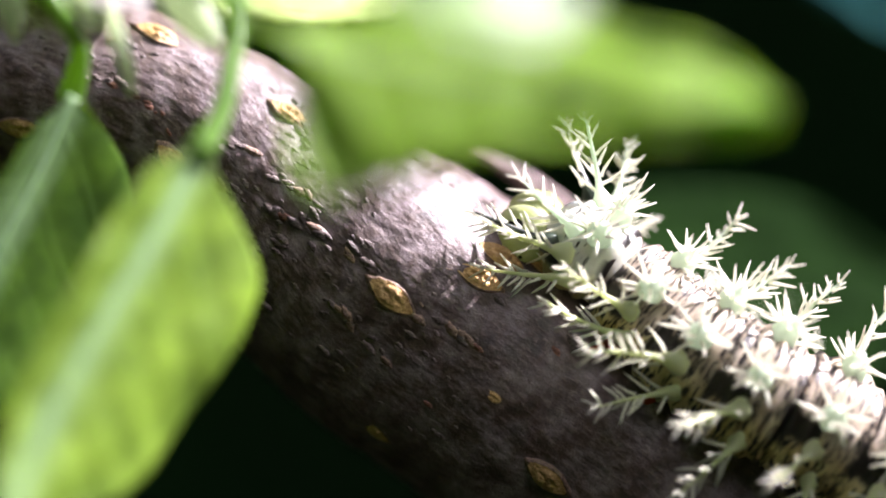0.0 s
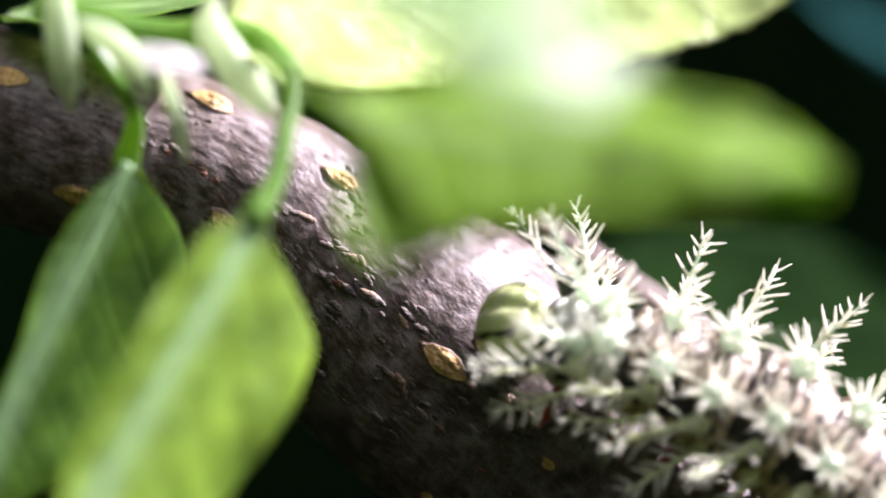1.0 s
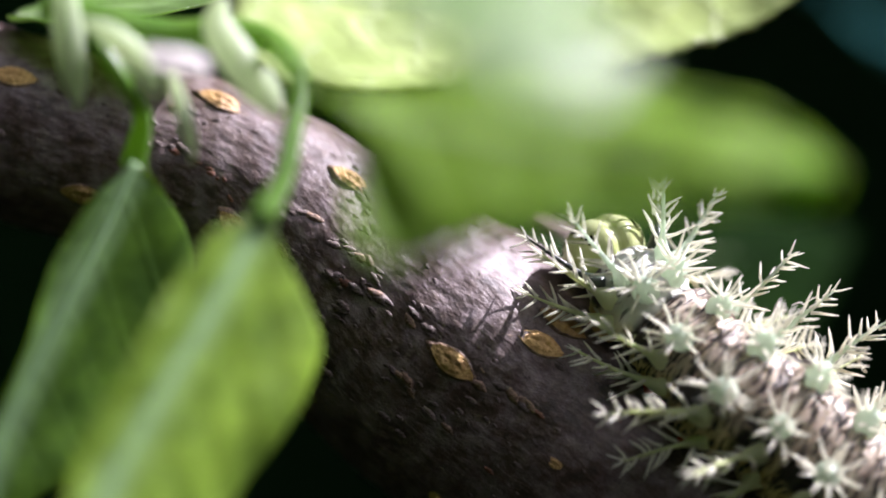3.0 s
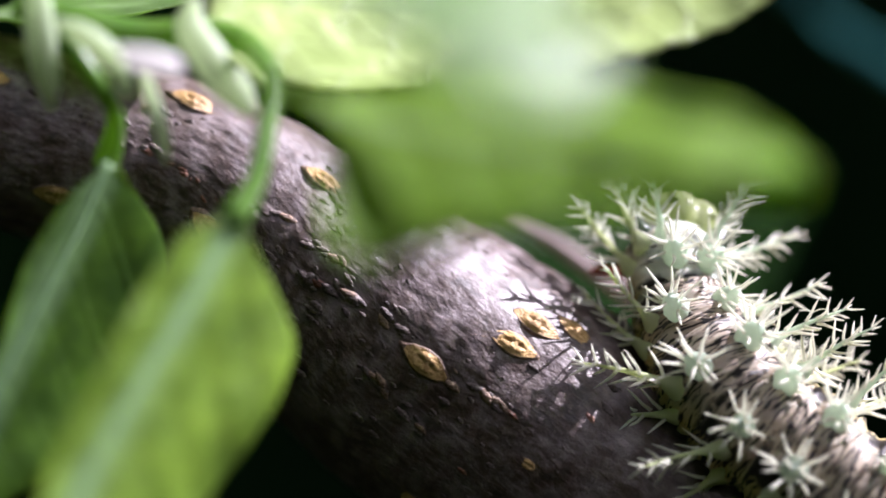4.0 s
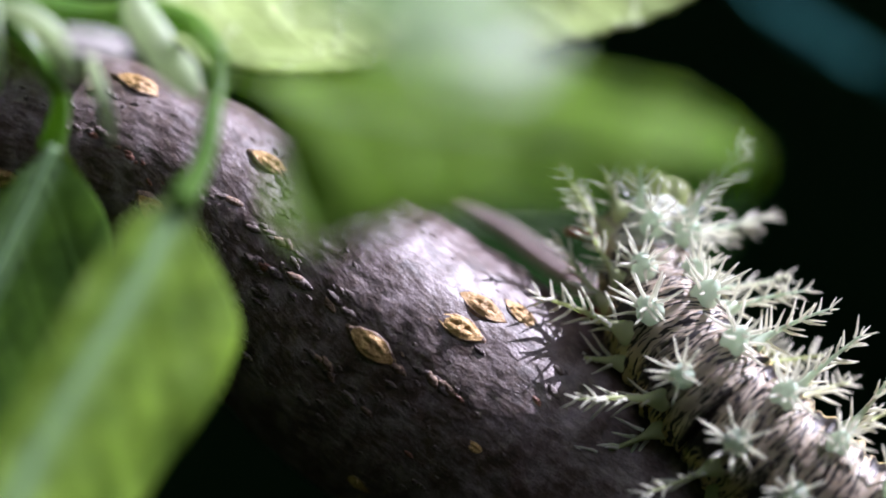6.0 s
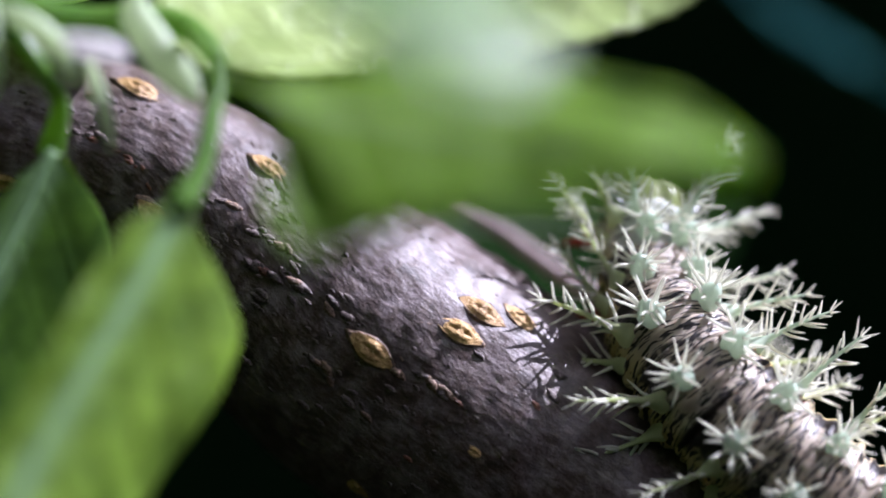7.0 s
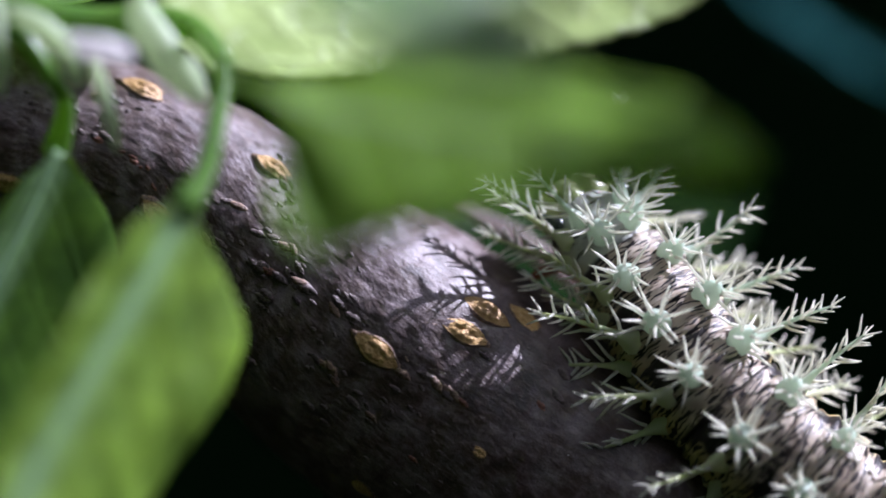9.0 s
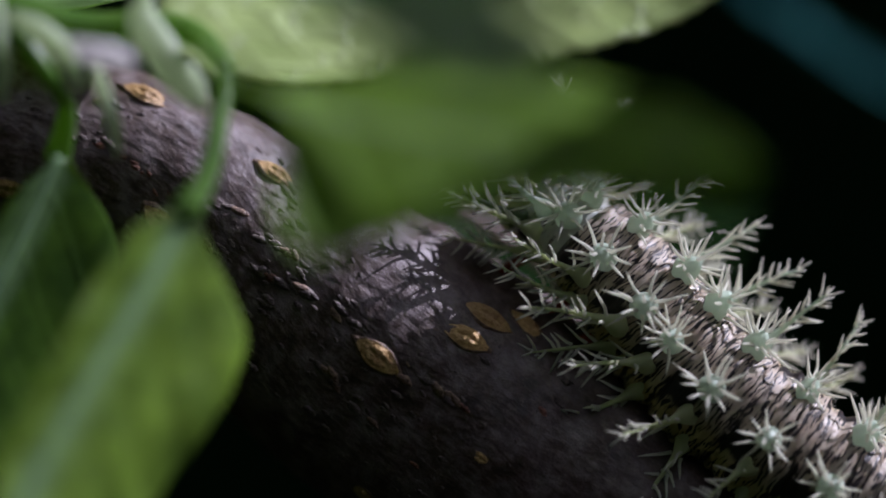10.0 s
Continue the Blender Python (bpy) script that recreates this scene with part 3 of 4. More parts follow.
HANG = "leaves hanging below the shoot"
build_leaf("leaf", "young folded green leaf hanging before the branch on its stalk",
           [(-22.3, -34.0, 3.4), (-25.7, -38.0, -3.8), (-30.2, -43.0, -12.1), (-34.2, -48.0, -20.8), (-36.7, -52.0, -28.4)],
           [1.5, 11, 12.6, 12.8, 12.4, 11.5, 9, 5, 0.2], (-0.4, -0.9, 0.15), (0.66, 0.55, -0.4), LEAF_YOUNG_LIT, MIDRIB_SOFT, rib=0.5, ripple=1.3, quilt=0.1,
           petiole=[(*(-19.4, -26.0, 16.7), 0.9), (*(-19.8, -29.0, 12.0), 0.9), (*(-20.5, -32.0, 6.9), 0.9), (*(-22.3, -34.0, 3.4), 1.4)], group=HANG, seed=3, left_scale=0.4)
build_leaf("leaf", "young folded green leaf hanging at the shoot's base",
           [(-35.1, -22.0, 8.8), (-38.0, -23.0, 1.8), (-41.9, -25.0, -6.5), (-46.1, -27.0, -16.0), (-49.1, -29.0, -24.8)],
           [1.5, 8.5, 11.2, 12.4, 12.6, 12, 9, 5, 0.2], (-0.4, -0.9, 0.15), (0.66, 0.55, -0.36), LEAF_YOUNG_DIM, MIDRIB_SOFT, rib=0.5, ripple=1.3, quilt=0.04,
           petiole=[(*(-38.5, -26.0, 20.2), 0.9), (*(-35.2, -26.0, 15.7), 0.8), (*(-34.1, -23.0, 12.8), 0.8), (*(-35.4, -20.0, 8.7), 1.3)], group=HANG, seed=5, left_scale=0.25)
OVER = "leaves spreading over the branch"
build_leaf("leaf", "broad bright yellow-green serrated leaf, its sunlit glow put into the colour",
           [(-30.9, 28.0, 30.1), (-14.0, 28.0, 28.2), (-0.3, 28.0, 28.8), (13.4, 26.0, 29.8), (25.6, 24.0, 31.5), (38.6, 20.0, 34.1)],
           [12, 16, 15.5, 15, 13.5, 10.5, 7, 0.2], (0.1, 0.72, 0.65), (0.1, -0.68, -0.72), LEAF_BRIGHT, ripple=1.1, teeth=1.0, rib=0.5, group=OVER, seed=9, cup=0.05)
build_leaf("leaf", "large green leaf spreading close above the branch, folded along its midrib",
           [(-16.4, -60.0, 12.9), (-9.4, -63.0, 10.3), (-1.8, -66.0, 8.7), (4.7, -68.0, 7.8), (13.6, -70.0, 7.4), (23.0, -69.0, 6.0)],
           [0.3, 2, 12.4, 11.2, 8, 6, 4, 1], (-0.1, 0.85, 0.5), (0.3, -0.66, -0.68), LEAF, ripple=3.8, rib=0.5, group=OVER, seed=13, cup=0.02, left_widths=[2, 8, 12, 12, 10.5, 9, 6.6, 1.5],
           petiole=[(*(-21.8, -27.0, 19.1), 0.8), (*(-19.1, -42.0, 15.9), 0.8), (*(-16.4, -60.0, 12.9), 0.8)])
build_leaf("leaf", "pale glossy green leaf arching in front of the shoot",
           [(-4.2, -88.0, 23.3), (-1.6, -92.0, 18.9), (0.9, -94.0, 15.5), (4.1, -94.0, 13.4), (8.0, -92.0, 12.6)],
           [2.3, 8, 8.5, 6.8, 4.2, 0.2], (-0.4, -0.7, -0.5), (0.4, 0.75, 0.45), LEAF_PALE, ripple=1.0, rib=0.4, group=OVER, seed=17, cup=0.05)
build_leaf("leaf", "small bright green leaf over the shoot",
           [(-51.6, 5.0, 24.5), (-42.2, 4.0, 25.1), (-34.0, 3.0, 25.8), (-27.5, 2.0, 27.0), (-22.3, 1.0, 28.7)],
           [2, 8, 9, 7, 4, 0.2], (0.1, 0.9, 0.3), (-0.1, -0.9, -0.25), LEAF_PALE, ripple=0.8, rib=0.4, group=OVER, seed=27, cup=0.05)
OLIVE_LEAF = build_leaf("leaf", "olive green leaf spreading behind the branch, shade put into its colour",
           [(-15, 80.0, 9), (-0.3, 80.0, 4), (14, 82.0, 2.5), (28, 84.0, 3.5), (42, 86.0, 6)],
           [1, 15, 18, 18, 14, 0.2], (0.15, 0.6, 0.75), (-0.15, -0.5, -0.85), LEAF_DIMMED, ripple=1.0, rib=0.5, group=OVER, seed=19)


# ---- the shoot at the branch ----
def build_shoot():
    root = thing("shoot", mm(*(-26.9, -22.0, 19.5)), "green leafy shoot with pale stipules and a white bud scale", "shoot")
    o = root.location
    bm = bmesh.new()
    tube(bm, spline([(*(-42.7, -25.0, 22.8), 1.5), (*(-36.6, -25.0, 21.0), 1.6), (*(-31.2, -24.0, 20.1), 1.6), (*(-26.1, -24.0, 20.4), 1.5), (*(-22.0, -25.0, 19.3), 1.2), (*(-19.3, -27.0, 16.3), 1.0)], 40), 14, wobble=0.08)
    part("stem", bm, PETIOLE, root, "smooth bright green stem", origin=o)
    for pts in ([(*(-26.4, -28.0, 23.0), 0.62), (*(-26.7, -28.0, 20.5), 1.48), (*(-24.8, -29.0, 17.4), 1.72), (*(-22.6, -29.0, 14.7), 1.56), (*(-21.0, -29.0, 12.5), 0.39)],
                [(*(-31.0, -27.0, 16.6), 0.39), (*(-30.3, -27.0, 14.1), 0.70), (*(-29.3, -27.0, 10.8), 0.62), (*(-28.9, -27.0, 8.5), 0.16)],
                [(*(-38.3, -30.0, 20.8), 0.47), (*(-35.8, -30.0, 19.6), 1.09), (*(-33.2, -29.0, 17.4), 0.94), (*(-32.0, -29.0, 14.5), 0.31)],
                [(*(-40.6, -27.0, 25.1), 0.94), (*(-40.3, -27.0, 20.1), 1.48), (*(-39.7, -26.0, 16.2), 1.17), (*(-39.4, -25.0, 13.5), 0.23)]):
        bm = bmesh.new()
        tube(bm, spline(pts, 24), 12, wobble=0.12)
        for v in bm.verts:
            v.co.y = pts[0][1] + (v.co.y - pts[0][1]) * 0.6
        part("stipule", bm, STIPULE, root, "pale green drooping stipule", origin=o)
    bm = bmesh.new()
    tube(bm, spline([(*(-31.7, -35.0, 18.1), 0.4), (*(-30.4, -37.0, 17.1), 1.0), (*(-28.6, -38.0, 16.7), 1.1), (*(-27.1, -38.0, 16.4), 0.8), (*(-26.6, -36.0, 15.9), 0.3)], 20), 12, wobble=0.1)
    part("bud_scale", bm, BUD_SCALE, root, "white papery bud scale", origin=o)


build_shoot()


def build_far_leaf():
    return build_leaf("leaf", "dim leaf far behind, its blue-green colour standing for sky sheen",
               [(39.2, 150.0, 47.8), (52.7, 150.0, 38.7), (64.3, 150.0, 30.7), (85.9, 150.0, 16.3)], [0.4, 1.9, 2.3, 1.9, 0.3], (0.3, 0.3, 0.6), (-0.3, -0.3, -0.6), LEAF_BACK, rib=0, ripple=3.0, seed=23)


FAR_LEAF = build_far_leaf()
# added unseen beside the branch, sunward; swings over at the end for shade
SHADE_LEAF = build_leaf("leaf", "unseen green leaf added beside the branch to cast shade",
                       [(103, -134.0, 127), (109, -114.0, 121), (112, -89.0, 118), (111, -62.0, 119), (107, -39.0, 122)],
                       [2, 20, 30, 32, 28, 18, 0.3], (-0.65, 0.0, 0.76), (0.65, 0.0, -0.76), LEAF, ripple=0.6, rib=0.6, group=OVER, seed=31, cup=0.02)


# ---- the caterpillar ----
SEG_LEN = 7.0


def thorn(bm, stalk, root, way, ln, thick=0.16):
    """A sharp, slightly bent side spine that grows out of the nearest vertex of the stalk."""
    foot = min(stalk, key=lambda v: (v.co - root).length_squared)
    stalk.remove(foot)
    side = way.orthogonal().normalized()
    other = way.cross(side)
    rings = []
    for f, r in ((0.0, thick * 1.25), (0.3, thick), (0.75, thick * 0.7), (1.0, thick * 0.22)):
        c = foot.co + way * ln * f + Vector((0, 0, 0.09 * ln * f * f)) - (side * r if f == 0 else Vector())
        rings.append([foot if f == 0 and a == 0 else bm.verts.new(c + (side * math.cos(a) + other * math.sin(a)) * r) for a in (0, 1.2566, 2.5133, 3.7699, 5.0265)])
    for p, q in zip(rings, rings[1:]):
        for k in range(5):
            bm.faces.new((p[k], p[(k + 1) % 5], q[(k + 1) % 5], q[k])).material_index = 1
    bm.faces.new(rings[-1]).material_index = 1


def star_mesh(seed):
    """A squat round wart along z, crowned by a burst of white thorns."""
    rng = random.Random(seed)
    bm = bmesh.new()
    rows = tube(bm, [(0, 0, -0.6, 1.3), (0, 0, 0.0, 1.42), (0, 0, 0.7, 1.34), (0.05, 0, 1.4, 1.08), (0.08, 0.05, 2.0, 0.76), (0.1, 0.05, 2.5, 0.34)], 12, wobble=0.12)
    stalk = [v for row in rows[2:] for v in row]
    n = 14
    for j in range(n):
        polar = radians(10 + 76 * math.sqrt(j / (n - 1)) + rng.uniform(-10, 10))
        a = j * 2.4 + rng.uniform(-0.4, 0.4)
        way = Vector((math.cos(a) * math.sin(polar), math.sin(a) * math.sin(polar), math.cos(polar)))
        root = Vector((0, 0, 0.95)) + Vector((way.x * 0.9, way.y * 0.9, way.z * 1.3))
        thorn(bm, stalk, root, way, rng.uniform(1.9, 3.3), 0.17)
    return bm


def feather_mesh(seed, long, thick=1.0, levels=7):
    """A long stalk along z on a swollen foot, with thorns in loose pairs like a feather and a forked tip."""
    rng = random.Random(seed)
    bm = bmesh.new()
    bend = Vector((rng.uniform(-0.16, 0.16), rng.uniform(-0.16, 0.16), 0)) * long

    def centre(f):
        return Vector((bend.x * f * f, bend.y * f * f, f * long))

    n = 18
    rings = [(*(centre(0) - Vector((0, 0, 0.5))), 1.15 * thick)]
    for i in range(n):
        f = i / (n - 1)
        r = thick * (0.95 * math.exp(-(f * long / 1.4) ** 2) + 0.36 * (1 - f) + 0.12)
        rings.append((*centre(f), r))
    rows = tube(bm, rings, 9, wobble=0.1)
    stalk = [v for row in rows[3:] for v in row]
    turn = rng.uniform(0, 6.28)
    for j in range(levels):
        f = 0.2 + 0.68 * j / (levels - 1)
        for k in range(3 if rng.random() < 0.45 else 2):
            a = turn + math.pi * k * (1 if k < 2 else 0.25) + rng.uniform(-0.6, 0.6)
            polar = radians(rng.uniform(38, 66))
            way = Vector((math.cos(a) * math.sin(polar), math.sin(a) * math.sin(polar), math.cos(polar)))
            ff = f + rng.uniform(-0.05, 0.05)
            thorn(bm, stalk, centre(ff) + way * 0.3, way, rng.uniform(2.0, 3.7) * (1 - 0.4 * f), 0.175 * (1.1 - 0.3 * f))
    for k in range(3):
        a = turn + k * 2.09
        way = Vector((math.cos(a) * 0.55, math.sin(a) * 0.55, 0.85)).normalized()
        thorn(bm, stalk, centre(1.0) + way * 0.1, way, rng.uniform(0.9, 1.8), 0.12)
    return bm


def segment_mesh(radius, seed, half=4.1, front=0.17):
    rng = random.Random(seed)
    bm = bmesh.new()
    layer = bm.loops.layers.uv.verify()
    rings, sides = 25, 48
    rows = []
    for i in range(rings):
        z = -half + 2 * half * i / (rings - 1)
        f = abs(z) / half
        r = radius * (1 - (front if z > 0 else 0.17) * f ** (4 if front < 0.3 else 2.5))
        r += radius * 0.042 * math.cos(z * 2 * math.pi / 1.75 + 0.4)
        row = []
        for k in range(sides):
            a = 2 * math.pi * k / sides
            w = 1 + 0.03 * noise.noise(Vector((math.cos(a) * 2.5, math.sin(a) * 2.5, z * 0.9 + seed * 9)))
            flat = 1.0 if math.cos(a) > 0 else 1 - 0.14 * abs(math.cos(a))
            row.append(bm.verts.new((r * w * math.sin(a), r * w * flat * math.cos(a), z)))
        rows.append(row)
    for i in range(rings - 1):
        for k in range(sides):
            k2 = (k + 1) % sides
            face = bm.faces.new((rows[i][k], rows[i][k2], rows[i + 1][k2], rows[i + 1][k]))
            for loop, (kk, ii) in zip(face.loops, ((k, i), (k + 1, i), (k + 1, i + 1), (k, i + 1))):
                u = kk if kk <= sides // 2 and k < sides // 2 else kk - sides
                loop[layer].uv = (u * 2 * math.pi * radius / sides, -half + 2 * half * ii / (rings - 1))
    bm.faces.new(rows[0][::-1])
    bm.faces.new(rows[-1])
    return bm


def head_mesh():
    """Two rounded lobes with a groove between; a dark stripe (material 1) runs down each cheek."""
    bm = bmesh.new()
    bmesh.ops.create_uvsphere(bm, u_segments=64, v_segments=40, radius=1)
    for f in bm.faces:
        c = f.calc_center_median()
        band = abs(abs(c.x) - 0.5 - 0.16 * math.sin(2.5 * c.y)) < 0.055 + 0.04 * noise.noise(c * 3)
        f.material_index = 1 if (band and c.z > -0.1) or c.y < -0.72 else 0
    for v in bm.verts:
        x, y, z = v.co
        groove = 0.16 * math.exp(-(x / 0.16) ** 2) * max(0, y + 0.2)
        s = (1 - groove) * (1 + 0.02 * noise.noise(v.co * 4))
        v.co = Vector((x * 4.3 * s, y * 4.1 * s, z * 3.5 * s))
    return bm


def build_caterpillar():
    root = thing("caterpillar", mm(*(34.6, 0.0, -21.9)), "cream caterpillar with black squiggles and branched mint-green spines", "caterpillar")
    scoli = {}
    for kind, long, material, thick, levels in (("star", 0, SCOLUS, 1, 0), ("feather", 9.0, SCOLUS, 0.85, 6), ("flank", 9.0, SCOLUS_FLANK, 0.9, 6), ("low", 8.2, SCOLUS_FLANK, 0.75, 6), ("front", 9.5, SCOLUS, 0.8, 6), ("dark", 9.0, SCOLUS_DARK, 0.85, 5)):
        scoli[kind] = []
        for k in range(5):
            bm = feather_mesh(100 + k * 7 + int(long * 10), long, thick, levels) if long else star_mesh(60 + k)
            ob = part("scolus", bm, [material, SPINE], root)
            scoli[kind].append(ob.data)
            bpy.data.objects.remove(ob)
    rng = random.Random(8)

    def put(kind, parent, radius, angle, z, tilt, label="", aim=None):
        ob = new("scolus", scoli[kind][rng.randrange(5)])
        ob.parent = parent
        a = -radians(angle)
        way = a if aim is None else -radians(aim)
        out = Vector((math.sin(way), math.cos(way), tilt)).normalized()
        q = out.to_track_quat("Z", "Y").to_matrix().to_4x4() @ Matrix.Rotation(rng.uniform(0, 6.28), 4, "Z")
        ob.matrix_basis = Matrix.Translation(Vector((math.sin(a) * radius * 0.93, math.cos(a) * radius * 0.93, z)) * 0.001) @ q @ Matrix.Scale(rng.uniform(0.9, 1.08), 4)
        if label:
            tagged(ob, label)

    segs = []
    head = part("head", head_mesh(), [HEAD_SKIN, BLACK], root, "rounded glossy pale green head")
    for s in (-1, 1):
        for k in range(5):
            bm = bmesh.new()
            a = 0.5 + k * 0.32
            bmesh.ops.create_icosphere(bm, subdivisions=2, radius=0.3, matrix=Matrix.Translation((s * 4.15 * math.sin(a) * 0.98, -1.4 + 0.4 * k, 3.3 * math.cos(a))))
            part("eye", bm, BLACK, head, "tiny black eye")
        bm = bmesh.new()
        tube(bm, [(s * 0.9, -2.9, 2.0, 0.95), (s * 0.6, -3.7, 2.7, 0.7), (s * 0.2, -4.0, 3.3, 0.3)], 8)
        part("mandible", bm, BLACK, head, "black jaw")
    segs.append(head)
    radii = [4.8, 5.4, 6.1, 6.5, 6.7, 6.7, 6.6, 6.5, 6.2, 5.8, 5.2, 4.3]
    for i, r in enumerate(radii):
        seg = part("segment", segment_mesh(r, i, front=0.17 if i else 0.5), SKIN if i else SHIELD, root, "" if i else "smooth white shield behind the head")
        segs.append(seg)
        if i == 0:
            put("front", seg, r, 32, 0.6, 0.8)
            put("front", seg, r, -32, 0.6, 1.2)
            put("star", seg, r, 24, -1.6, 0.1)
            put("star", seg, r, -20, -1.6, 0.2)
            put("dark", seg, r, 62, 2.2, 1.5, "black-stalked branched spine")
            put("dark", seg, r, -62, 2.2, 1.5, "black-stalked branched spine")
        else:
            put("star", seg, r, 29, 0.3, 0.0)
            put("star", seg, r, -29, 0.3, 0.12)
        lean = (1.8, 2.0, 1.3, 0.7, 0.3)[min(i, 4)]
        put("feather", seg, r, 66, 0.2, -0.1 if i else 0.3, aim=72)
        put("flank", seg, r, -60, 0.2, lean, aim=-80)
        put("low", seg, r, 104, 0.0, -0.3, aim=112)
        put("low", seg, r, -88, -1.2, lean - 0.5, aim=-102)
        if i < 3:
            for s in (-1, 1):
                bm = bmesh.new()
                tube(bm, [(s * 2.8, -r * 0.5, 0.3, 0.95), (s * 4.8, -r * 0.55 - 0.6, 0.7, 0.7), (s * 6.4, -r * 0.6 - 1.4, 1.2, 0.48), (s * 7.0, -r * 0.6 - 2.6, 1.6, 0.16)], 8)
                part("leg", bm, LEG_RED, seg, "short red jointed leg")
            if i == 2:
                bm = bmesh.new()
                coil = [(-9.5 - 2.2 * f + 0.5 * math.cos(f * 11) * f, 4.0 + 0.5 * math.sin(f * 11) * f, 1.0 - 1.5 * f, 0.06) for f in (j / 30 for j in range(31))]
                tube(bm, coil, 5)
                part("curled_hair", bm, SPINE, seg, "fine curled pale hair")
        elif 5 <= i <= 8 or i == 11:
            for s in (-1, 1):
                bm = bmesh.new()
                tube(bm, [(s * 1.8, -r * 0.6, 0, 1.6), (s * 2.2, -r - 0.4, 0, 1.3), (s * 2.3, -r - 1.4, 0, 1.2), (s * 2.3, -r - 1.8, 0, 1.5)], 10)
                part("proleg", bm, PROLEG, seg, "stubby buff gripping leg")
    return root, segs


CATERPILLAR, SEGMENTS = build_caterpillar()


# ---- what moves ----
HEAD_ROWS = [(0, 7.4, 0.0, -3.8), (0.5, -0.1, -11.0, -6.3), (1, 0.1, -11.5, -6.4), (1.5, 0.7, -11.0, -6.1), 
    (2, 1.9, -9.5, -4.6), (2.5, 4.2, -5.0, -1.8), (4, 19.3, 8.0, 3.5), (4.5, 22.4, 10.0, 3.7), 
    (5, 22.4, 10.0, 4.0), (5.5, 22.4, 10.0, 4.4), (7, 21.5, 10.0, 4.1), (7.5, 21.2, 10.0, 4.0), 
    (8, 21.2, 10.0, 4.1), (8.5, 20.6, 10.0, 4.7), (9, 13.7, 5.0, 4.0), (9.5, 10.3, 2.0, 3.8), (10, 8.8, 3.0, 5.6)]
T1_ROWS = [(0, 12.6, -2.0, -5.6), (0.5, 6.7, -11.0, -8.1), (1, 6.6, -11.5, -8.0), (1.5, 7.0, -11.0, -7.9), 
    (2, 7.6, -9.5, -6.9), (2.5, 9.3, -6.0, -5.3), (4, 18.3, 5.0, -0.8), (4.5, 21.3, 8.0, -0.2), 
    (5, 21.5, 8.0, 0.2), (5.5, 21.6, 8.0, 0.6), (7, 21.3, 8.0, 0.7), (7.5, 21.2, 8.0, 0.6), (8, 21.2, 8.0, 0.8), 
    (8.5, 20.5, 8.0, 1.6), (9, 15.7, 3.0, 1.1), (9.5, 13.2, 1.0, 1.6), (10, 11.7, 2.0, 3.3)]
T2_ROWS = [(0, 18.7, -4.0, -11.2), (0.5, 14.4, -10.0, -10.6), (1, 13.8, -10.5, -10.4), (1.5, 13.9, -10.0, -10.3), 
    (2, 14.5, -9.5, -10.2), (2.5, 15.5, -7.0, -9.7), (4, 19.9, 1.0, -7.6), (4.5, 21.2, 4.0, -7.1), 
    (5, 21.8, 4.0, -6.6), (5.5, 21.7, 4.0, -6.3), (7, 21.8, 4.0, -5.5), (7.5, 21.8, 4.0, -5.7), 
    (8, 21.8, 4.0, -5.7), (8.5, 21.7, 4.0, -5.4), (9, 19.8, 1.0, -4.2), (9.5, 17.9, 0.0, -2.9), 
    (10, 16.5, 0.0, -1.2)]
T3_ROWS = [(0, 23.3, -5.0, -15.7), (0.5, 19.4, -10.0, -13.5), (1, 18.8, -10.5, -13.0), (1.5, 18.9, -10.0, -13.0), 
    (2, 19.5, -9.5, -13.1), (2.5, 19.8, -8.0, -13.1), (4, 22.4, -3.0, -12.0), (4.5, 22.8, 0.0, -11.1), 
    (5, 23.1, 0.0, -10.7), (5.5, 23.2, 0.0, -10.2), (7, 23.4, 0.0, -9.7), (7.5, 23.4, 0.0, -9.8), 
    (8, 23.5, 0.0, -9.8), (8.5, 23.4, 0.0, -9.6), (9, 22.6, -1.0, -8.6), (9.5, 21.1, -0.5, -7.1), 
    (10, 19.8, 0.0, -5.2)]
A1_ROWS = [(0, 28.6, -6.5, -19.3), (0.5, 24.7, -10.0, -15.9), (1, 24.4, -10.5, -15.4), (1.5, 24.4, -10.0, -15.5), 
    (2, 24.7, -9.5, -15.8), (2.5, 24.9, -8.0, -16.0), (4, 25.8, -4.0, -15.9), (4.5, 25.6, -3.3, -15.3), 
    (5, 26.0, -3.3, -15.0), (5.5, 26.1, -3.3, -14.6), (7, 26.2, -3.3, -14.1), (7.5, 26.2, -3.3, -14.3), 
    (8, 26.1, -3.3, -14.2), (8.5, 26.1, -3.3, -14.1), (9, 25.8, -2.5, -13.3), (9.5, 24.2, -0.8, -11.0), 
    (10, 23.0, 0.0, -9.3)]
A2_ROWS = [(0, 34.9, -6.5, -22.7), (0.5, 29.8, -10.0, -19.4), (1, 29.2, -10.5, -19.6), (1.5, 28.8, -10.0, -20.2), 
    (2, 29.1, -9.5, -20.3), (2.5, 29.2, -8.0, -20.5), (4, 30.4, -5.0, -19.6), (4.5, 29.9, -5.0, -19.6), 
    (5, 30.1, -5.0, -19.3), (5.5, 30.4, -5.0, -19.2), (7, 30.5, -5.0, -18.7), (7.5, 30.4, -5.0, -18.8), 
    (8, 30.4, -5.0, -18.8), (8.5, 30.3, -5.0, -18.6), (9, 30.3, -4.4, -18.4), (9.5, 28.2, -2.2, -14.9), 
    (10, 27.0, -1.5, -13.9)]
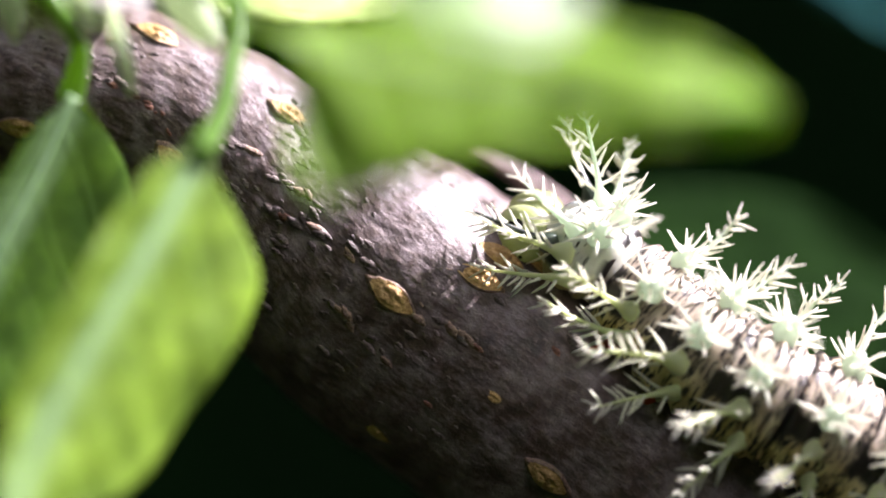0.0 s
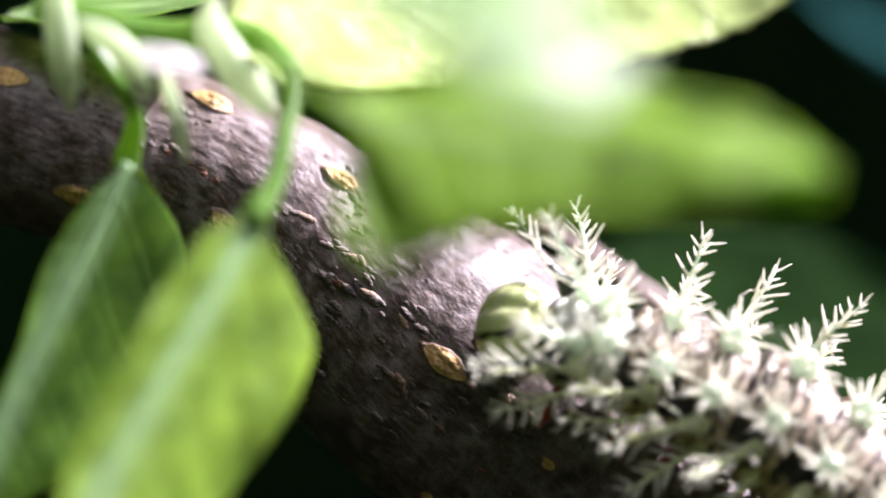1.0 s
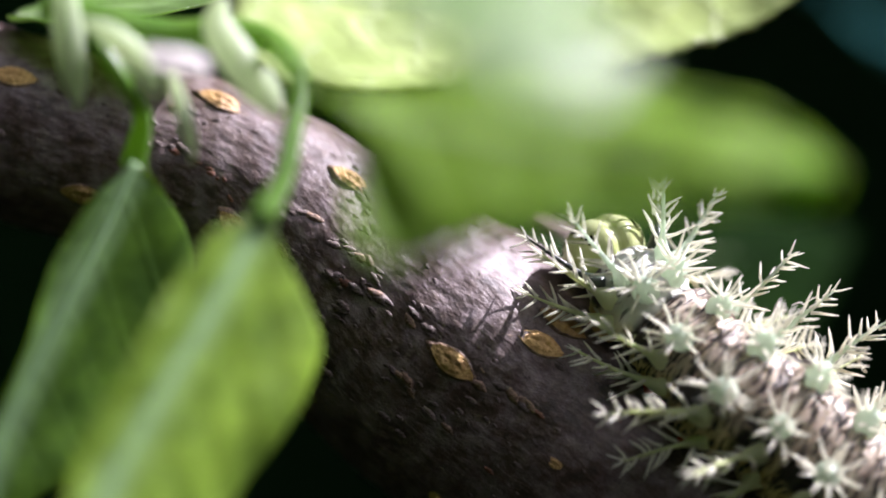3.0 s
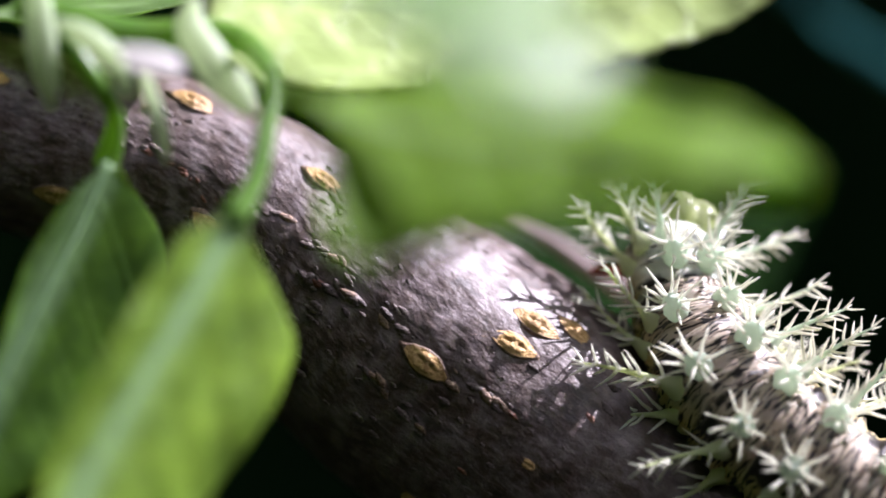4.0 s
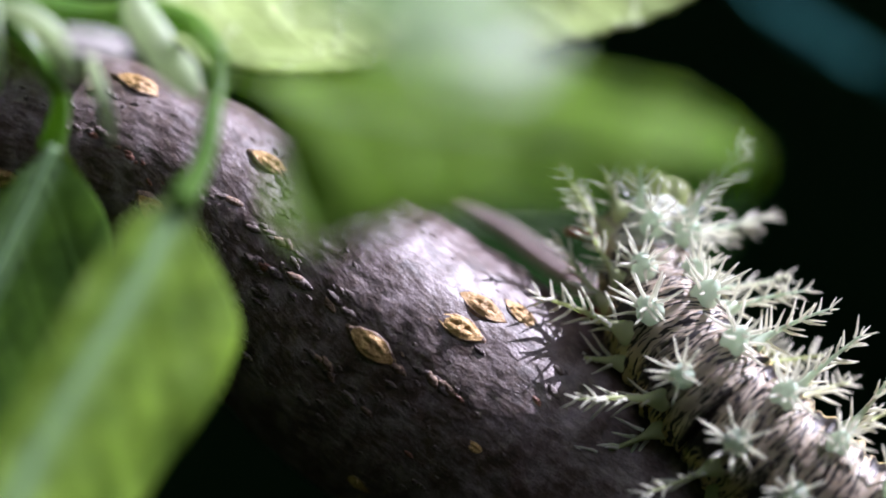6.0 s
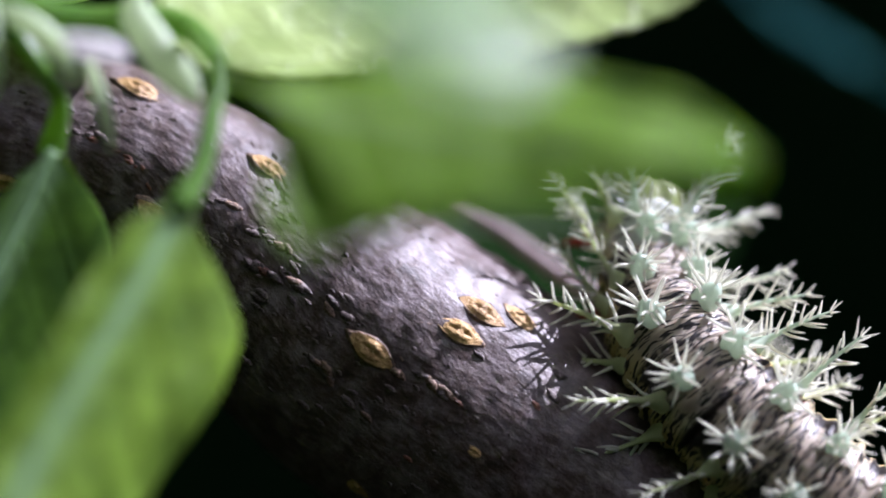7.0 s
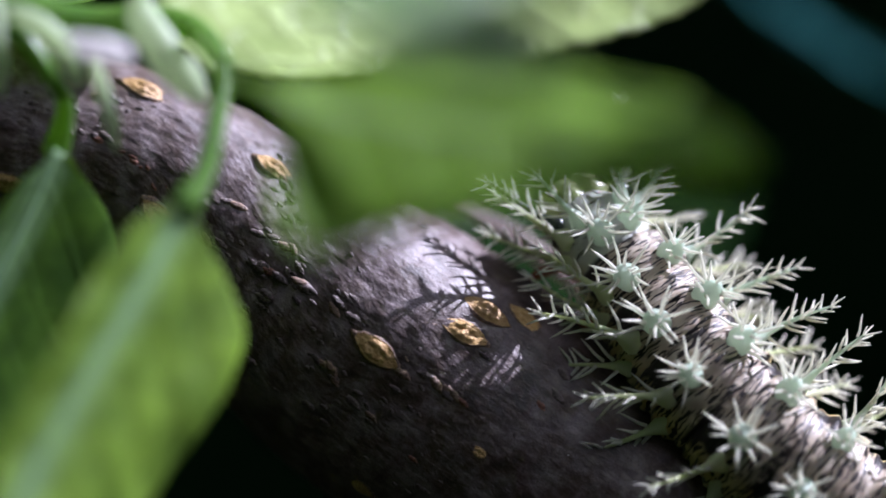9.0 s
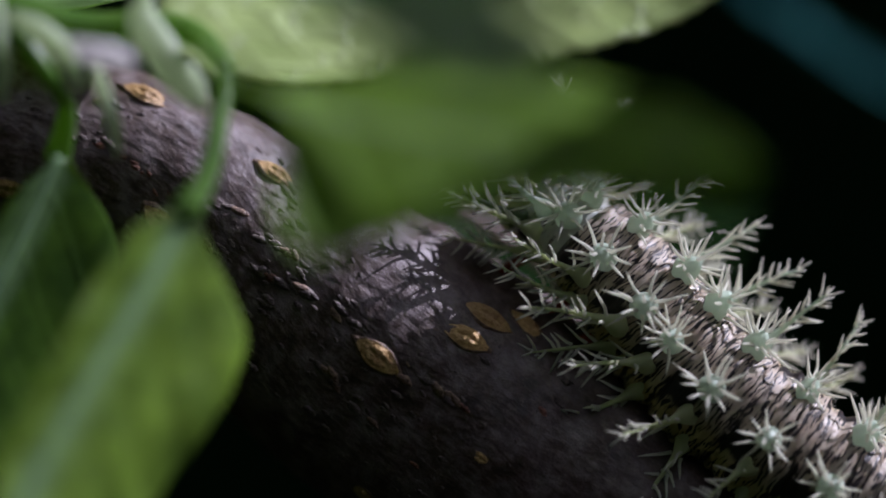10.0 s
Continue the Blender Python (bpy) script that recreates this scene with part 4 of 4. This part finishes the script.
A3_ROWS = [(0, 41.2, -6.5, -26.8), (0.5, 35.3, -10.0, -23.1), (1, 34.5, -10.5, -23.6), (1.5, 34.2, -10.0, -24.0), 
    (2, 34.4, -9.5, -24.1), (2.5, 34.5, -8.0, -24.4), (4, 35.4, -5.8, -23.9), (4.5, 34.9, -5.8, -24.0), 
    (5, 35.1, -5.8, -23.8), (5.5, 35.4, -5.8, -23.6), (7, 35.5, -5.8, -23.2), (7.5, 35.5, -5.8, -23.3), 
    (8, 35.4, -5.8, -23.3), (8.5, 35.4, -5.8, -23.1), (9, 35.5, -5.0, -22.9), (9.5, 33.4, -3.0, -19.3), 
    (10, 32.2, -2.4, -18.3)]


def motions():
    tracks = [HEAD_ROWS, T1_ROWS, T2_ROWS, T3_ROWS, A1_ROWS, A2_ROWS, A3_ROWS]
    keys = [[] for _ in SEGMENTS]
    for j in range(len(HEAD_ROWS)):
        t = HEAD_ROWS[j][0]
        roll = radians(np.interp(t, (0, 0.5, 2.5, 4, 8.5, 10), (42, 34, 30, 17, 17, 26)))
        centres = [Vector(rows[j][1:]) for rows in tracks]
        back = (centres[-1] - centres[-2]).normalized()
        rest = Vector((0.82, 0.0, -0.57))
        while len(centres) < len(SEGMENTS):
            back = back.lerp(rest, 0.4).normalized()
            centres.append(centres[-1] + back * SEG_LEN)
        for i in range(len(SEGMENTS)):
            ahead = centres[max(i - 1, 0)] - centres[min(i + 1, len(centres) - 1)]
            z = ahead.normalized()
            perp = Vector((-z.z, 0, z.x)) if -z.z > 0 else Vector((z.z, 0, -z.x))
            if z.z > 0:
                perp = Vector((z.z, 0, -z.x)).normalized()
            y = perp * math.sin(roll) + Vector((0, -math.cos(roll), 0))
            y = (y - z * y.dot(z)).normalized()
            x = y.cross(z)
            m = Matrix((x, y, z)).transposed().to_4x4()
            m.translation = mm(*centres[i]) - CATERPILLAR.location
            keys[i].append((t, m))
    for ob, rows in zip(SEGMENTS, keys):
        walk(ob, rows)
    # slides off, standing in for the background growing dimmer
    home = OLIVE_LEAF.location.copy()
    walk(OLIVE_LEAF, [(t, Matrix.Translation(home + Vector((x, 0, z)) * 0.001)) for t, x, z in
                      ((0, 20, -18), (0.5, 18, -16), (1.5, 13, -12), (2.5, 6, -6), (4, 0, 0), (10, 0, 0))])
    # turned to brighten or dim its streak
    home = FAR_LEAF.location.copy()
    walk(FAR_LEAF, [(t, Matrix.Translation(home) @ Matrix.Rotation(radians(a), 4, Vector((0.83, 0, -0.56)))) for t, a in
                    ((0, -20), (0.5, -30), (2, -44), (4.5, -46), (5.5, -34), (7, -42), (8, -48), (9, -25), (9.4, -8), (10, -10))])
    # swings over late to shade the large leaf
    home = SHADE_LEAF.location.copy()
    walk(SHADE_LEAF, [(t, Matrix.Translation(home + Vector((0.65, 0, -0.76)) * 0.001 * d)) for t, d in
                     ((0, 46), (7, 44), (8, 33), (8.5, 21), (9.0, 18), (9.4, 16), (9.7, 14), (10, 12))])


motions()
